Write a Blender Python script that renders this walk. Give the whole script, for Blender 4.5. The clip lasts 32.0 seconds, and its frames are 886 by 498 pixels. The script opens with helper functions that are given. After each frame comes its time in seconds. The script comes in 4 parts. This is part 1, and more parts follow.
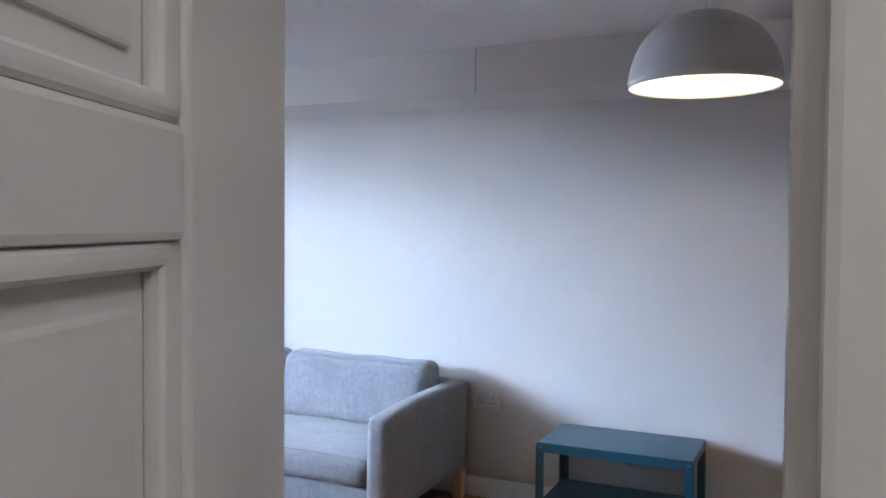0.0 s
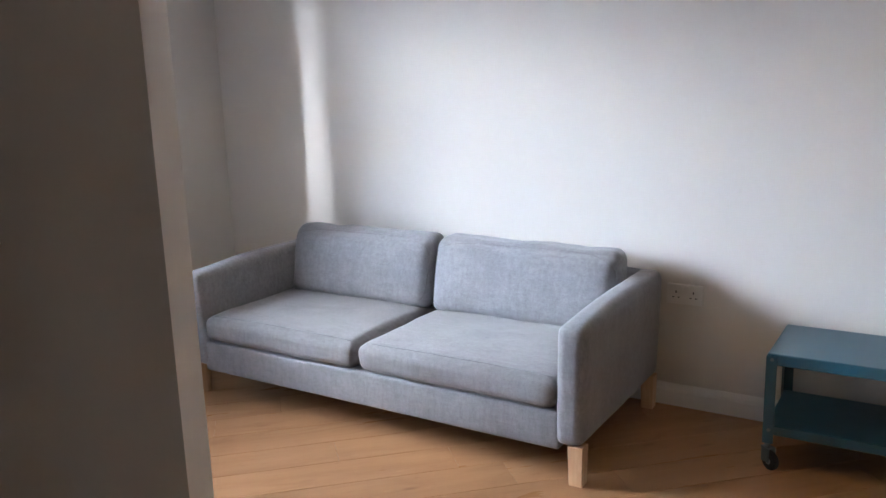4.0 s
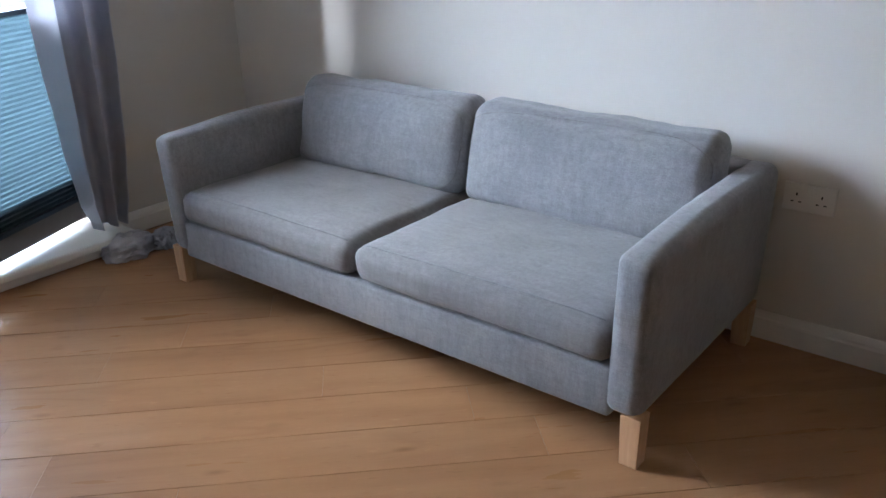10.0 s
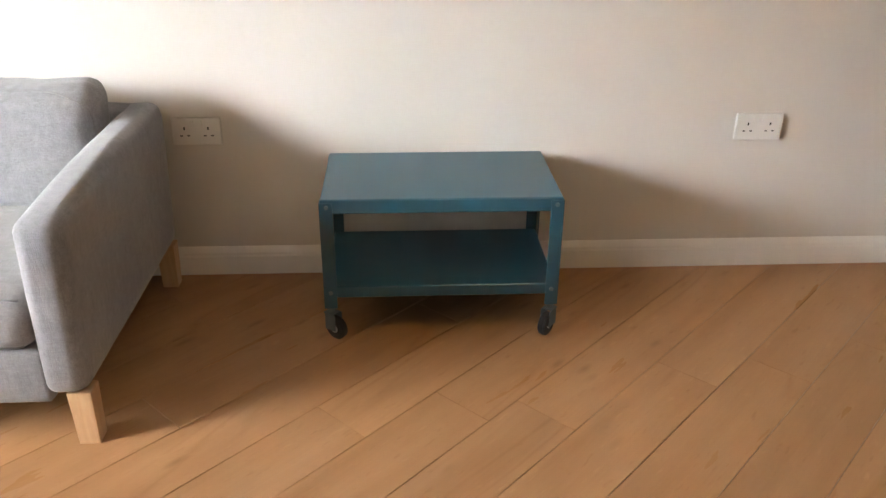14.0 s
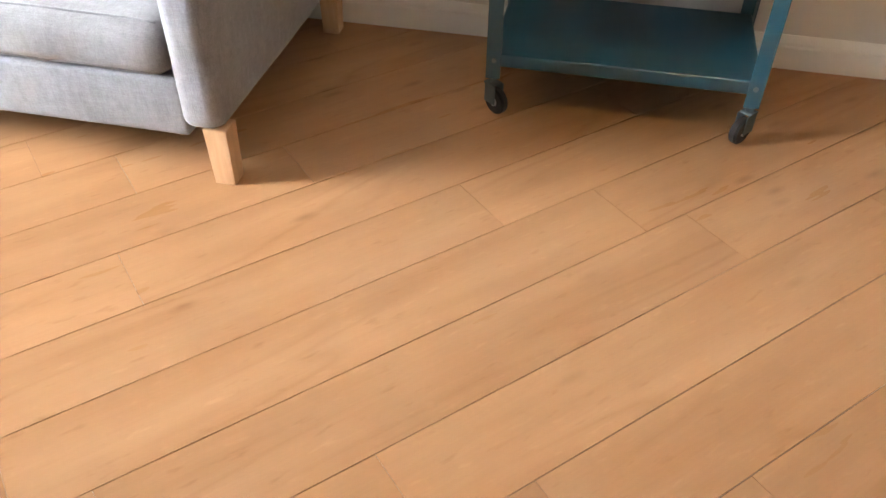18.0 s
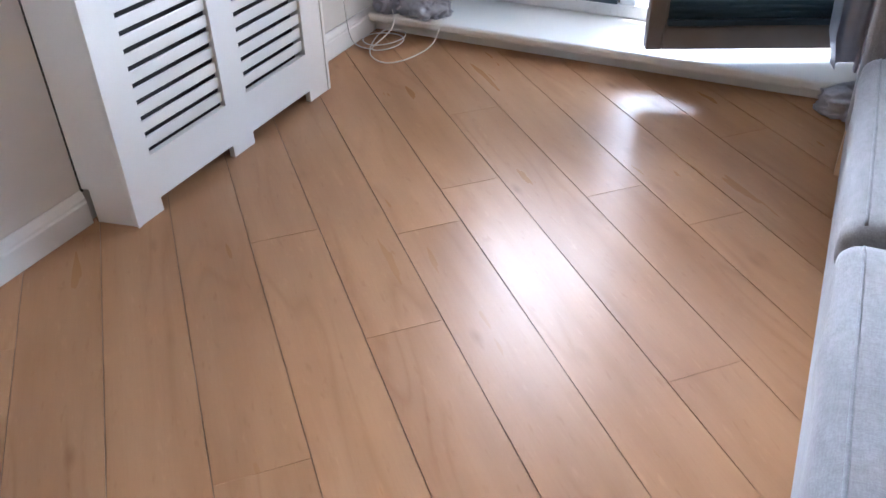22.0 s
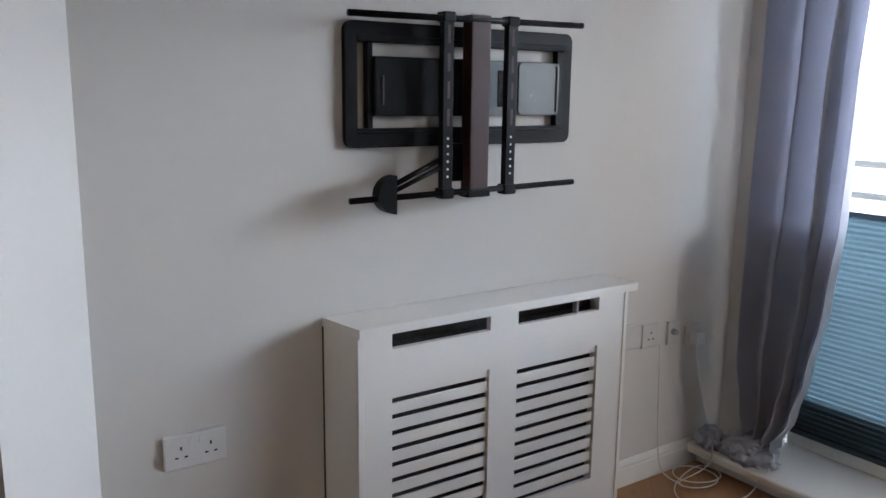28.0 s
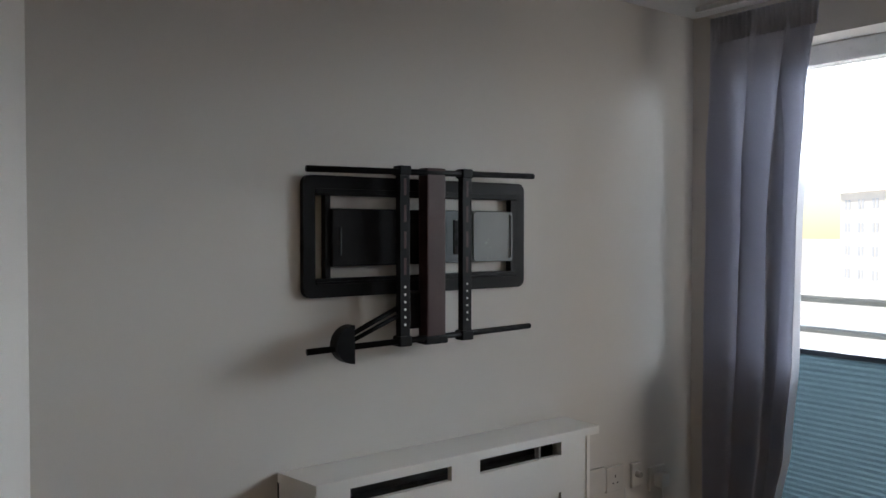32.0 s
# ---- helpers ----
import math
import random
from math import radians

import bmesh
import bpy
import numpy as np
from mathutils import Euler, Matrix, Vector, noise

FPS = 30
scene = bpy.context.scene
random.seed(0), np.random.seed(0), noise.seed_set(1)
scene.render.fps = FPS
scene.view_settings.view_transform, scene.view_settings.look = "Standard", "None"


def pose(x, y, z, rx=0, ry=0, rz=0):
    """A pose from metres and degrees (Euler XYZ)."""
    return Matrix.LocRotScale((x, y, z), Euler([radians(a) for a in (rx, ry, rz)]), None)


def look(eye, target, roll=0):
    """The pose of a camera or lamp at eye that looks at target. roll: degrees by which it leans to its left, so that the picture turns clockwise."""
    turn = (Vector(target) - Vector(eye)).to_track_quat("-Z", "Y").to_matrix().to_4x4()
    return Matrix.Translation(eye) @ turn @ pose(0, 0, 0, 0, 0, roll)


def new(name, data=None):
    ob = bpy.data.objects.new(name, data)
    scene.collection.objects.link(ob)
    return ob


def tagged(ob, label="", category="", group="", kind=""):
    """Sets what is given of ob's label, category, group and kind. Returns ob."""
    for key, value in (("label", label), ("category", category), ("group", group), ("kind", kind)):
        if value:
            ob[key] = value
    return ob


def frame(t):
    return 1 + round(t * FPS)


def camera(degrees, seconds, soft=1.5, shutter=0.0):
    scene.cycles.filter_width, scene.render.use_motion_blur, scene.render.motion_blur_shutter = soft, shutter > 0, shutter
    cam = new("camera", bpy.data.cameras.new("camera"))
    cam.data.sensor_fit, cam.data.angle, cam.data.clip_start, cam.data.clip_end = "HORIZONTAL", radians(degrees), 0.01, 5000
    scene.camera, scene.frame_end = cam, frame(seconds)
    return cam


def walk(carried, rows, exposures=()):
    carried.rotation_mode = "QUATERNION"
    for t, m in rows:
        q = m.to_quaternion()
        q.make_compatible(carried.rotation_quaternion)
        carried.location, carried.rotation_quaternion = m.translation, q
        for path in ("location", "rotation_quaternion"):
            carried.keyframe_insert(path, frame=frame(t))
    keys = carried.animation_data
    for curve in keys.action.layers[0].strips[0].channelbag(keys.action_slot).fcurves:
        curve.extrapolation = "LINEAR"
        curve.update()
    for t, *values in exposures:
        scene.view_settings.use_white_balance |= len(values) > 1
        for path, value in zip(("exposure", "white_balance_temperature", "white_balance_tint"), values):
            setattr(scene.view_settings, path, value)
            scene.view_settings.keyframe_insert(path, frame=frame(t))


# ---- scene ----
from mathutils.bvhtree import BVHTree

LENS = 57.4
ROWS = [
    (0, 4.400, -3.794, 1.384, -1.75, 0.42, 25.09),
    (0.5, 4.325, -3.565, 1.488, -5.33, -0.53, 29.56),
    (1, 4.222, -3.535, 1.480, -6.75, -0.98, 31.41),
    (1.5, 4.158, -3.569, 1.455, -7.07, -0.80, 31.13),
    (2, 4.164, -3.529, 1.452, -8.45, -1.00, 32.26),
    (2.5, 4.102, -3.511, 1.422, -10.52, -1.40, 33.25),
    (4.5, 3.731, -3.229, 1.388, -12.85, -1.50, 31.54),
    (5, 3.746, -3.192, 1.366, -15.19, -0.30, 31.07),
    (5.5, 3.801, -3.118, 1.339, -17.03, 0.70, 32.68),
    (6, 3.682, -2.973, 1.317, -19.11, -0.10, 32.45),
    (6.5, 3.584, -2.803, 1.317, -21.33, -0.20, 32.30),
    (7, 3.547, -2.594, 1.317, -21.23, -0.00, 38.64),
    (7.5, 3.513, -2.467, 1.295, -21.01, 0.40, 40.00),
    (8, 3.490, -2.445, 1.291, -22.21, -0.90, 40.11),
    (8.5, 3.491, -2.432, 1.295, -23.11, -0.70, 39.71),
    (9, 3.504, -2.427, 1.305, -23.01, -1.10, 39.78),
    (9.5, 3.511, -2.440, 1.310, -23.02, -1.30, 39.51),
    (10, 3.453, -2.466, 1.314, -22.80, -1.20, 38.90),
    (10.5, 3.352, -2.521, 1.320, -22.71, -1.60, 38.24),
    (11, 3.289, -2.550, 1.307, -23.92, -2.30, 33.19),
    (11.5, 3.301, -2.526, 1.262, -25.88, -2.30, 25.16),
    (12, 3.385, -2.502, 1.213, -26.42, -0.90, 10.36),
    (12.5, 3.477, -2.470, 1.224, -27.87, 0.30, 0.39),
    (13, 3.514, -2.446, 1.259, -28.26, 0.10, -1.66),
    (13.5, 3.510, -2.440, 1.278, -25.82, 0.20, -2.71),
    (15.5, 3.457, -2.494, 1.198, -28.61, 0.90, -3.89),
    (16, 3.445, -2.488, 1.188, -30.69, 1.30, -4.10),
    (16.5, 3.485, -2.433, 1.166, -34.29, 1.40, -2.77),
    (17, 3.534, -2.379, 1.141, -36.65, 1.60, -0.39),
    (17.5, 3.554, -2.344, 1.133, -39.77, 0.20, 7.70),
    (18, 3.557, -2.240, 1.130, -41.41, 0.60, 11.89),
    (18.5, 3.536, -2.049, 1.168, -42.57, 1.70, 17.83),
    (19, 3.563, -1.864, 1.204, -44.18, -1.40, 38.55),
    (19.5, 3.576, -1.744, 1.156, -41.90, 0.80, 55.48),
    (20, 3.528, -1.609, 1.157, -41.34, -1.00, 68.60),
    (20.5, 3.420, -1.449, 1.166, -40.10, 3.20, 72.54),
    (21, 3.353, -1.239, 1.172, -39.09, -1.80, 92.51),
    (21.5, 3.316, -1.096, 1.190, -37.99, -4.10, 106.81),
    (22, 3.147, -1.011, 1.183, -35.66, -1.20, 115.98),
    (22.5, 2.991, -0.928, 1.193, -33.04, -3.50, 128.49),
    (23, 2.874, -0.791, 1.213, -29.24, 0.30, 143.10),
    (23.5, 2.815, -0.817, 1.299, -25.69, -0.02, 146.33),
    (24, 2.815, -0.819, 1.325, -21.41, 0.20, 145.04),
    (24.5, 2.815, -0.816, 1.323, -20.38, 0.77, 144.23),
    (26.5, 2.815, -0.793, 1.293, -19.59, 0.75, 141.26),
    (27, 2.815, -0.797, 1.308, -17.61, 0.84, 143.28),
    (27.5, 2.815, -0.804, 1.328, -15.16, 0.95, 145.35),
    (28, 2.815, -0.804, 1.361, -10.87, 0.71, 145.67),
    (28.5, 2.815, -0.801, 1.391, -6.62, 0.72, 145.97),
    (29, 2.819, -0.788, 1.387, -3.90, 0.20, 148.36),
    (29.5, 2.832, -0.789, 1.396, -3.07, -0.10, 153.82),
    (30, 2.815, -0.802, 1.394, -2.69, -0.18, 153.47),
    (30.5, 2.815, -0.791, 1.412, -2.90, 0.41, 145.66),
    (31, 2.815, -0.763, 1.421, -2.82, 0.73, 140.76),
    (31.5, 2.815, -0.778, 1.390, -1.85, -0.04, 140.60),
    (32, 2.815, -0.793, 1.398, -1.39, -0.01, 142.91),
]


# seconds, stops, white balance
EXPOSURES = [
    (0.0, 2.6, 5050, 13), (1.0, 2.59, 5150, 14), (2.5, 2.67, 5850, 14), (5.0, 2.54, 5950, 14), (6.0, 2.51, 6050, 14), (7.0, 2.41, 5950, 13),
    (8.0, 1.97, 5700, 12), (9.0, 2.08, 5700, 11), (11.2, 2.1, 5700, 11), (12.0, 2.58, 6150, 13), (13.0, 3.05, 6950, 14), (15.5, 3.26, 7350, 14),
    (17.0, 3.78, 7050, 13), (18.0, 3.74, 6750, 13), (19.0, 3.68, 5800, 14), (20.0, 3.1, 5250, 16), (21.0, 2.68, 5650, 16), (22.0, 2.64, 5600, 16),
    (23.0, 2.37, 6400, 14), (24.0, 2.04, 6100, 16), (27.0, 1.4, 6212, 16), (28.0, 1.36, 6100, 14), (29.0, 1.02, 6087, 13), (29.5, 1.56, 6181, 13),
    (30.0, 1.85, 6475, 14), (30.5, 1.29, 6568, 12), (31.0, 0.6, 6562, 12), (32.0, 0.5, 6550, 12),
]


def eye_at(x, y, z, pitch, roll, yaw):
    """The pose at an eye point, from pitch up, roll and yaw to the left of +y."""
    a, b = radians(yaw), radians(pitch)
    ahead = Vector((-math.sin(a) * math.cos(b), math.cos(a) * math.cos(b), math.sin(b)))
    return look(Vector((x, y, z)), Vector((x, y, z)) + ahead, roll)


cam = camera(LENS, 32.0, soft=1.5)
walk(cam, [(t, eye_at(x, y, z, p, r, w)) for t, x, y, z, p, r, w in ROWS],
     exposures=EXPOSURES)

# ---- world, sun and lights ----
world = bpy.data.worlds.new("sky")
scene.world = world
world.use_nodes = True
wn = world.node_tree.nodes
sky = wn.new("ShaderNodeTexSky")
sky.sky_type, sky.sun_disc = "NISHITA", False
sky.sun_elevation, sky.sun_rotation = radians(56), radians(192)
sky.dust_density = 0.3
world.node_tree.links.new(sky.outputs[0], wn["Background"].inputs[0])
wn["Background"].inputs[1].default_value = 0.12

# wide area lamp added beyond the balcony, standing in for the sky's light
sky_lamp = new("added_sky_lamp", bpy.data.lights.new("added_sky_lamp", "AREA"))
sky_lamp.data.shape, sky_lamp.data.size, sky_lamp.data.size_y = "RECTANGLE", 11.4, 1.45
sky_lamp.data.energy, sky_lamp.data.color = 480.0, (0.80, 0.91, 1.0)
sky_lamp.matrix_world = look((-4.0, -2.5, 2.52), (-4.0 + 1.0, -2.5 + 0.12, 2.52 - 0.25))

# area lamp added high outside to make the highlight on the floor
patch_lamp = new("added_patch_lamp", bpy.data.lights.new("added_patch_lamp", "AREA"))
patch_lamp.data.shape, patch_lamp.data.size, patch_lamp.data.size_y = "RECTANGLE", 3.0, 2.1
patch_lamp.data.energy, patch_lamp.data.color = 115.0, (0.93, 0.97, 1.0)
patch_lamp.matrix_world = look((-4.1, -3.75, 4.50), (1.69, -1.62, 0.0))

# narrow area lamp added outside to throw the bright strip on the north wall
strip_lamp = new("added_strip_lamp", bpy.data.lights.new("added_strip_lamp", "AREA"))
strip_lamp.data.shape, strip_lamp.data.size, strip_lamp.data.size_y = "RECTANGLE", 0.22, 1.3
strip_lamp.data.energy, strip_lamp.data.color = 75.0, (0.97, 0.98, 1.0)
strip_lamp.matrix_world = look((-1.72, -7.0, 2.45), (0.10, -2.1, 1.5))

sun = new("sun", bpy.data.lights.new("sun", "SUN"))
sun.data.energy, sun.data.angle, sun.data.color = 5.0, radians(0.6), (1.0, 0.94, 0.86)
sun.matrix_world = look((-6, -6, 10), (-6 + 0.13, -6 + 0.60, 10 - 1.0))

# ---- materials ----
class Nodes:
    """A short way to write node materials."""

    def __init__(self, name):
        self.mat = bpy.data.materials.new(name)
        self.mat.use_nodes = True
        self.tree = self.mat.node_tree
        self.bsdf = self.tree.nodes["Principled BSDF"]

    def add(self, kind, **values):
        node = self.tree.nodes.new(kind)
        for key, value in values.items():
            node.inputs[key.replace("_", " ")].default_value = value
        return node

    def link(self, a, b):
        self.tree.links.new(a, b)

    def coords(self, scale=(1, 1, 1), shift=None):
        tex = self.add("ShaderNodeTexCoord")
        m = self.add("ShaderNodeMapping")
        m.inputs["Scale"].default_value = scale
        self.link(tex.outputs["Object"], m.inputs["Vector"])
        if shift is not None:
            self.link(shift, m.inputs["Location"])
        return m.outputs[0]

    def noise(self, vec, scale, detail=4.0, rough=0.55):
        n = self.add("ShaderNodeTexNoise", Scale=scale, Detail=detail, Roughness=rough)
        self.link(vec, n.inputs["Vector"])
        return n.outputs["Fac"]

    def ramp(self, fac, stops):
        r = self.add("ShaderNodeValToRGB")
        els = r.color_ramp.elements
        while len(els) < len(stops):
            els.new(0.5)
        for e, (p, c) in zip(els, stops):
            e.position, e.color = p, (*c, 1)
        self.link(fac, r.inputs[0])
        return r.outputs[0]

    def mix(self, fac, a, b, blend="MIX"):
        m = self.add("ShaderNodeMix")
        m.data_type, m.blend_type = "RGBA", blend
        for value, slot in ((fac, 0), (a, 6), (b, 7)):
            if hasattr(value, "links"):
                self.link(value, m.inputs[slot])
            else:
                m.inputs[slot].default_value = value if slot == 0 else (*value, 1)
        return m.outputs[2]

    def bump(self, height, strength, distance):
        b = self.add("ShaderNodeBump", Strength=strength, Distance=distance)
        self.link(height, b.inputs["Height"])
        self.link(b.outputs[0], self.bsdf.inputs["Normal"])
        return b

    def set(self, color=None, rough=None, **more):
        for value, key in ((color, "Base Color"), (rough, "Roughness")):
            if value is None:
                continue
            if hasattr(value, "links"):
                self.link(value, self.bsdf.inputs[key])
            else:
                self.bsdf.inputs[key].default_value = (*value, 1) if key == "Base Color" else value
        for key, value in more.items():
            self.bsdf.inputs[key.replace("_", " ")].default_value = value
        return self.mat


def shade(a, k):
    return tuple(c * k for c in a)


def painted(name, color, rough=0.75, grain=260.0, relief=0.0006, spread=0.05):
    n = Nodes(name)
    v = n.coords()
    broad = n.ramp(n.noise(v, 1.3, 3), [(0.3, shade(color, 1 - spread)), (0.7, color)])
    fine = n.noise(v, grain, 3)
    n.bump(fine, 0.25, relief)
    return n.set(n.mix(0.10, broad, n.ramp(fine, [(0.35, shade(color, 0.85)), (0.65, color)])), rough)


def plastic(name, color, rough=0.35, metal=0.0, grain=0.0, gloss=0.5):
    n = Nodes(name)
    v = n.coords()
    col = n.ramp(n.noise(v, 9.0, 4), [(0.3, shade(color, 0.88)), (0.7, color)])
    r = n.ramp(n.noise(v, 45.0, 4), [(0.3, (rough * 0.8,) * 3), (0.7, (min(1, rough * 1.25),) * 3)])
    if grain:
        n.bump(n.noise(v, grain, 2), 0.3, 0.0004)
    return n.set(col, r, Metallic=metal, Specular_IOR_Level=gloss)


def plank_wood():
    n = Nodes("oak_laminate")
    info = n.add("ShaderNodeObjectInfo")
    rnd = n.add("ShaderNodeVectorMath")
    rnd.operation = "SCALE"
    rnd.inputs[3].default_value = 37.0
    comb = n.add("ShaderNodeCombineXYZ")
    for k in (0, 1, 2):
        n.link(info.outputs["Random"], comb.inputs[k])
    n.link(comb.outputs[0], rnd.inputs[0])
    shift = rnd.outputs[0]
    v = n.coords((1, 1, 1), shift)
    st = n.coords((0.8, 5.0, 1), shift)
    broad = n.noise(st, 2.0, 2, 0.5)
    fine = n.noise(n.coords((3.0, 60.0, 1), shift), 3.0, 4, 0.6)
    base = n.ramp(broad, [(0.25, (0.335, 0.173, 0.081)), (0.5, (0.377, 0.204, 0.100)), (0.78, (0.417, 0.235, 0.121))])
    grain = n.ramp(fine, [(0.28, (0.76, 0.71, 0.66)), (0.62, (1, 1, 1))])
    col = n.mix(0.16, base, grain, "MULTIPLY")
    # arched growth rings, faint, over some boards only
    swirl = n.noise(n.coords((0.75, 5.2, 1), shift), 1.5, 1.0, 0.4)
    turns = n.add("ShaderNodeMath")
    turns.operation, turns.inputs[1].default_value = "MULTIPLY", 15.0
    n.link(swirl, turns.inputs[0])
    fold = n.add("ShaderNodeMath")
    fold.operation, fold.inputs[1].default_value = "PINGPONG", 1.0
    n.link(turns.outputs[0], fold.inputs[0])
    arch = n.ramp(fold.outputs[0], [(0.0, (0.86, 0.80, 0.74)), (0.45, (1.0, 1.0, 1.0)), (1.0, (1.03, 1.02, 1.01))])
    where = n.ramp(n.noise(n.coords((1.2, 4.0, 1), shift), 1.3, 1), [(0.45, (0.04, 0.04, 0.04)), (0.68, (0.75, 0.75, 0.75))])
    col = n.mix(where, col, n.mix(1.0, col, arch, "MULTIPLY"))
    # short dark flecks and pale ones beside them
    streak = n.noise(n.coords((7.0, 26.0, 1), shift), 2.4, 2, 0.5)
    col = n.mix(0.4, col, n.ramp(streak, [(0.64, (1, 1, 1)), (0.80, (0.66, 0.56, 0.47))]), "MULTIPLY")
    col = n.mix(0.5, col, n.ramp(streak, [(0.20, (1.22, 1.26, 1.30)), (0.36, (1, 1, 1))]), "MULTIPLY")
    vor = n.add("ShaderNodeTexVoronoi", Scale=1.0)
    vor.voronoi_dimensions = "2D"
    n.link(n.coords((3.2, 9.0, 1), shift), vor.inputs["Vector"])
    knot = n.ramp(vor.outputs["Distance"], [(0.02, (0.75,) * 3), (0.13, (0, 0, 0))])
    pick = n.ramp(n.noise(v, 2.6, 1), [(0.53, (0, 0, 0)), (0.66, (0.7, 0.7, 0.7))])
    col = n.mix(n.mix(1.0, knot, pick, "MULTIPLY"), col, (0.19, 0.088, 0.036))
    tone = n.ramp(info.outputs["Random"], [(0.0, (0.94, 0.93, 0.92)), (1.0, (1.04, 1.035, 1.03))])
    col = n.mix(1.0, col, tone, "MULTIPLY")
    rough = n.ramp(n.noise(st, 3.0, 3), [(0.3, (0.27,) * 3), (0.7, (0.35,) * 3)])
    n.bump(fine, 0.04, 0.0004)
    return n.set(col, rough, Specular_IOR_Level=0.165)


def woven(name, dark, light, scale=420.0, sheen=0.25):
    n = Nodes(name)
    v = n.coords()
    a = n.noise(n.coords((0.12, 1, 1)), scale, 2)
    b = n.noise(n.coords((1, 1, 0.12)), scale, 2)
    c = n.noise(n.coords((1, 0.12, 1)), scale, 2)
    slub = n.noise(n.coords((0.25, 1, 1)), 60.0, 4)
    slub2 = n.noise(n.coords((1, 1, 0.25)), 60.0, 4)
    m1 = n.mix(0.5, n.ramp(a, [(0.35, dark), (0.65, light)]), n.ramp(b, [(0.35, dark), (0.65, light)]))
    m2 = n.mix(0.34, m1, n.ramp(c, [(0.35, dark), (0.65, light)]))
    m3 = n.mix(0.22, m2, n.ramp(slub, [(0.35, dark), (0.7, light)]))
    m4 = n.mix(0.22, m3, n.ramp(slub2, [(0.35, dark), (0.7, light)]))
    worn = n.ramp(n.noise(v, 5.0, 4), [(0.3, (0.86, 0.86, 0.87)), (0.7, (1.05, 1.05, 1.05))])
    add = n.add("ShaderNodeMath")
    n.link(a, add.inputs[0])
    n.link(b, add.inputs[1])
    n.bump(add.outputs[0], 0.5, 0.0012)
    return n.set(n.mix(1.0, m4, worn, "MULTIPLY"), 0.92, Sheen_Weight=sheen)


def leg_wood():
    n = Nodes("pale_beech")
    v = n.coords((30, 30, 4))
    f = n.noise(v, 2.0, 5)
    n.bump(f, 0.1, 0.0004)
    return n.set(n.ramp(f, [(0.3, (0.50, 0.29, 0.155)), (0.7, (0.61, 0.39, 0.225))]), 0.45)


def curtain_cloth():
    n = Nodes("satin_curtain")
    f = n.noise(n.coords((1, 1, 0.4)), 420.0, 3)
    broad = n.noise(n.coords((1, 1, 0.3)), 7.0, 3)
    col = n.ramp(f, [(0.3, (0.455, 0.452, 0.495)), (0.7, (0.535, 0.533, 0.58))])
    col = n.mix(1.0, col, n.ramp(broad, [(0.3, (0.92, 0.92, 0.93)), (0.7, (1.05, 1.05, 1.05))]), "MULTIPLY")
    n.bump(f, 0.10, 0.0004)
    n.set(col, 0.30, Metallic=0.18, Sheen_Weight=0.15, Specular_IOR_Level=0.8)
    tr = n.add("ShaderNodeBsdfTranslucent")
    tr.inputs[0].default_value = (0.55, 0.56, 0.62, 1)
    mix = n.add("ShaderNodeMixShader", Fac=0.36)
    n.link(n.bsdf.outputs[0], mix.inputs[1])
    n.link(tr.outputs[0], mix.inputs[2])
    n.link(mix.outputs[0], n.tree.nodes["Material Output"].inputs[0])
    return n.mat


def blind_cloth():
    n = Nodes("pleated_blind_cloth")
    v = n.coords((1, 0.2, 1))
    f = n.noise(v, 240.0, 3)
    col = n.ramp(f, [(0.3, (0.050, 0.084, 0.102)), (0.7, (0.068, 0.106, 0.124))])
    n.set(col, 0.8)
    tr = n.add("ShaderNodeBsdfTranslucent")
    tr.inputs[0].default_value = (0.042, 0.066, 0.078, 1)
    mix = n.add("ShaderNodeMixShader", Fac=0.5)
    n.link(n.bsdf.outputs[0], mix.inputs[1])
    n.link(tr.outputs[0], mix.inputs[2])
    n.link(mix.outputs[0], n.tree.nodes["Material Output"].inputs[0])
    return n.mat


def glass_mat():
    n = Nodes("window_glass")
    return n.set((1, 1, 1), 0.0, Transmission_Weight=1.0, IOR=1.01)


def glow(name, color, strength):
    n = Nodes(name)
    return n.set(color, 0.4, Emission_Color=(*color, 1), Emission_Strength=strength)


WALL = painted("cream_wall_paint", (0.64, 0.605, 0.56), 0.8)
CEIL = painted("white_ceiling_paint", (0.70, 0.69, 0.68), 0.85)
TRIM = painted("white_gloss_paint", (0.80, 0.78, 0.74), 0.35, 120, 0.0004, 0.04)
DOOR = painted("white_door_paint", (0.74, 0.72, 0.69), 0.4, 90, 0.0005, 0.05)
COVER = painted("ivory_cover_paint", (0.80, 0.77, 0.72), 0.40, 140, 0.0004, 0.04)
# near-black colour that paints the shade inside and behind the cover
DARK = plastic("painted_cover_shade", (0.06, 0.055, 0.052), 0.8)
RAD = plastic("radiator_enamel", (0.35, 0.34, 0.32), 0.4)
PLANK = plank_wood()
GAP = plastic("dark_floor_gap", (0.23, 0.13, 0.07), 0.9)
SOFA = woven("grey_sofa_weave", (0.138, 0.138, 0.150), (0.305, 0.305, 0.326))
# stained slightly brown, and darkened in colour for the seats' dimmer light
SEAT = woven("browned_shaded_seat_weave", (0.122, 0.118, 0.122), (0.262, 0.255, 0.262))
PIPING = woven("grey_sofa_seam", (0.12, 0.12, 0.125), (0.26, 0.26, 0.27))
LEG = leg_wood()
TEAL = painted("teal_powder_coat", (0.006, 0.070, 0.112), 0.30, 400, 0.0001, 0.06)
TEAL.node_tree.nodes["Principled BSDF"].inputs["Specular IOR Level"].default_value = 0.8
BOLT = plastic("dull_bolt_zinc", (0.16, 0.20, 0.22), 0.45, 0.6)
STEEL = plastic("bright_steel", (0.62, 0.62, 0.62), 0.28, 1.0)
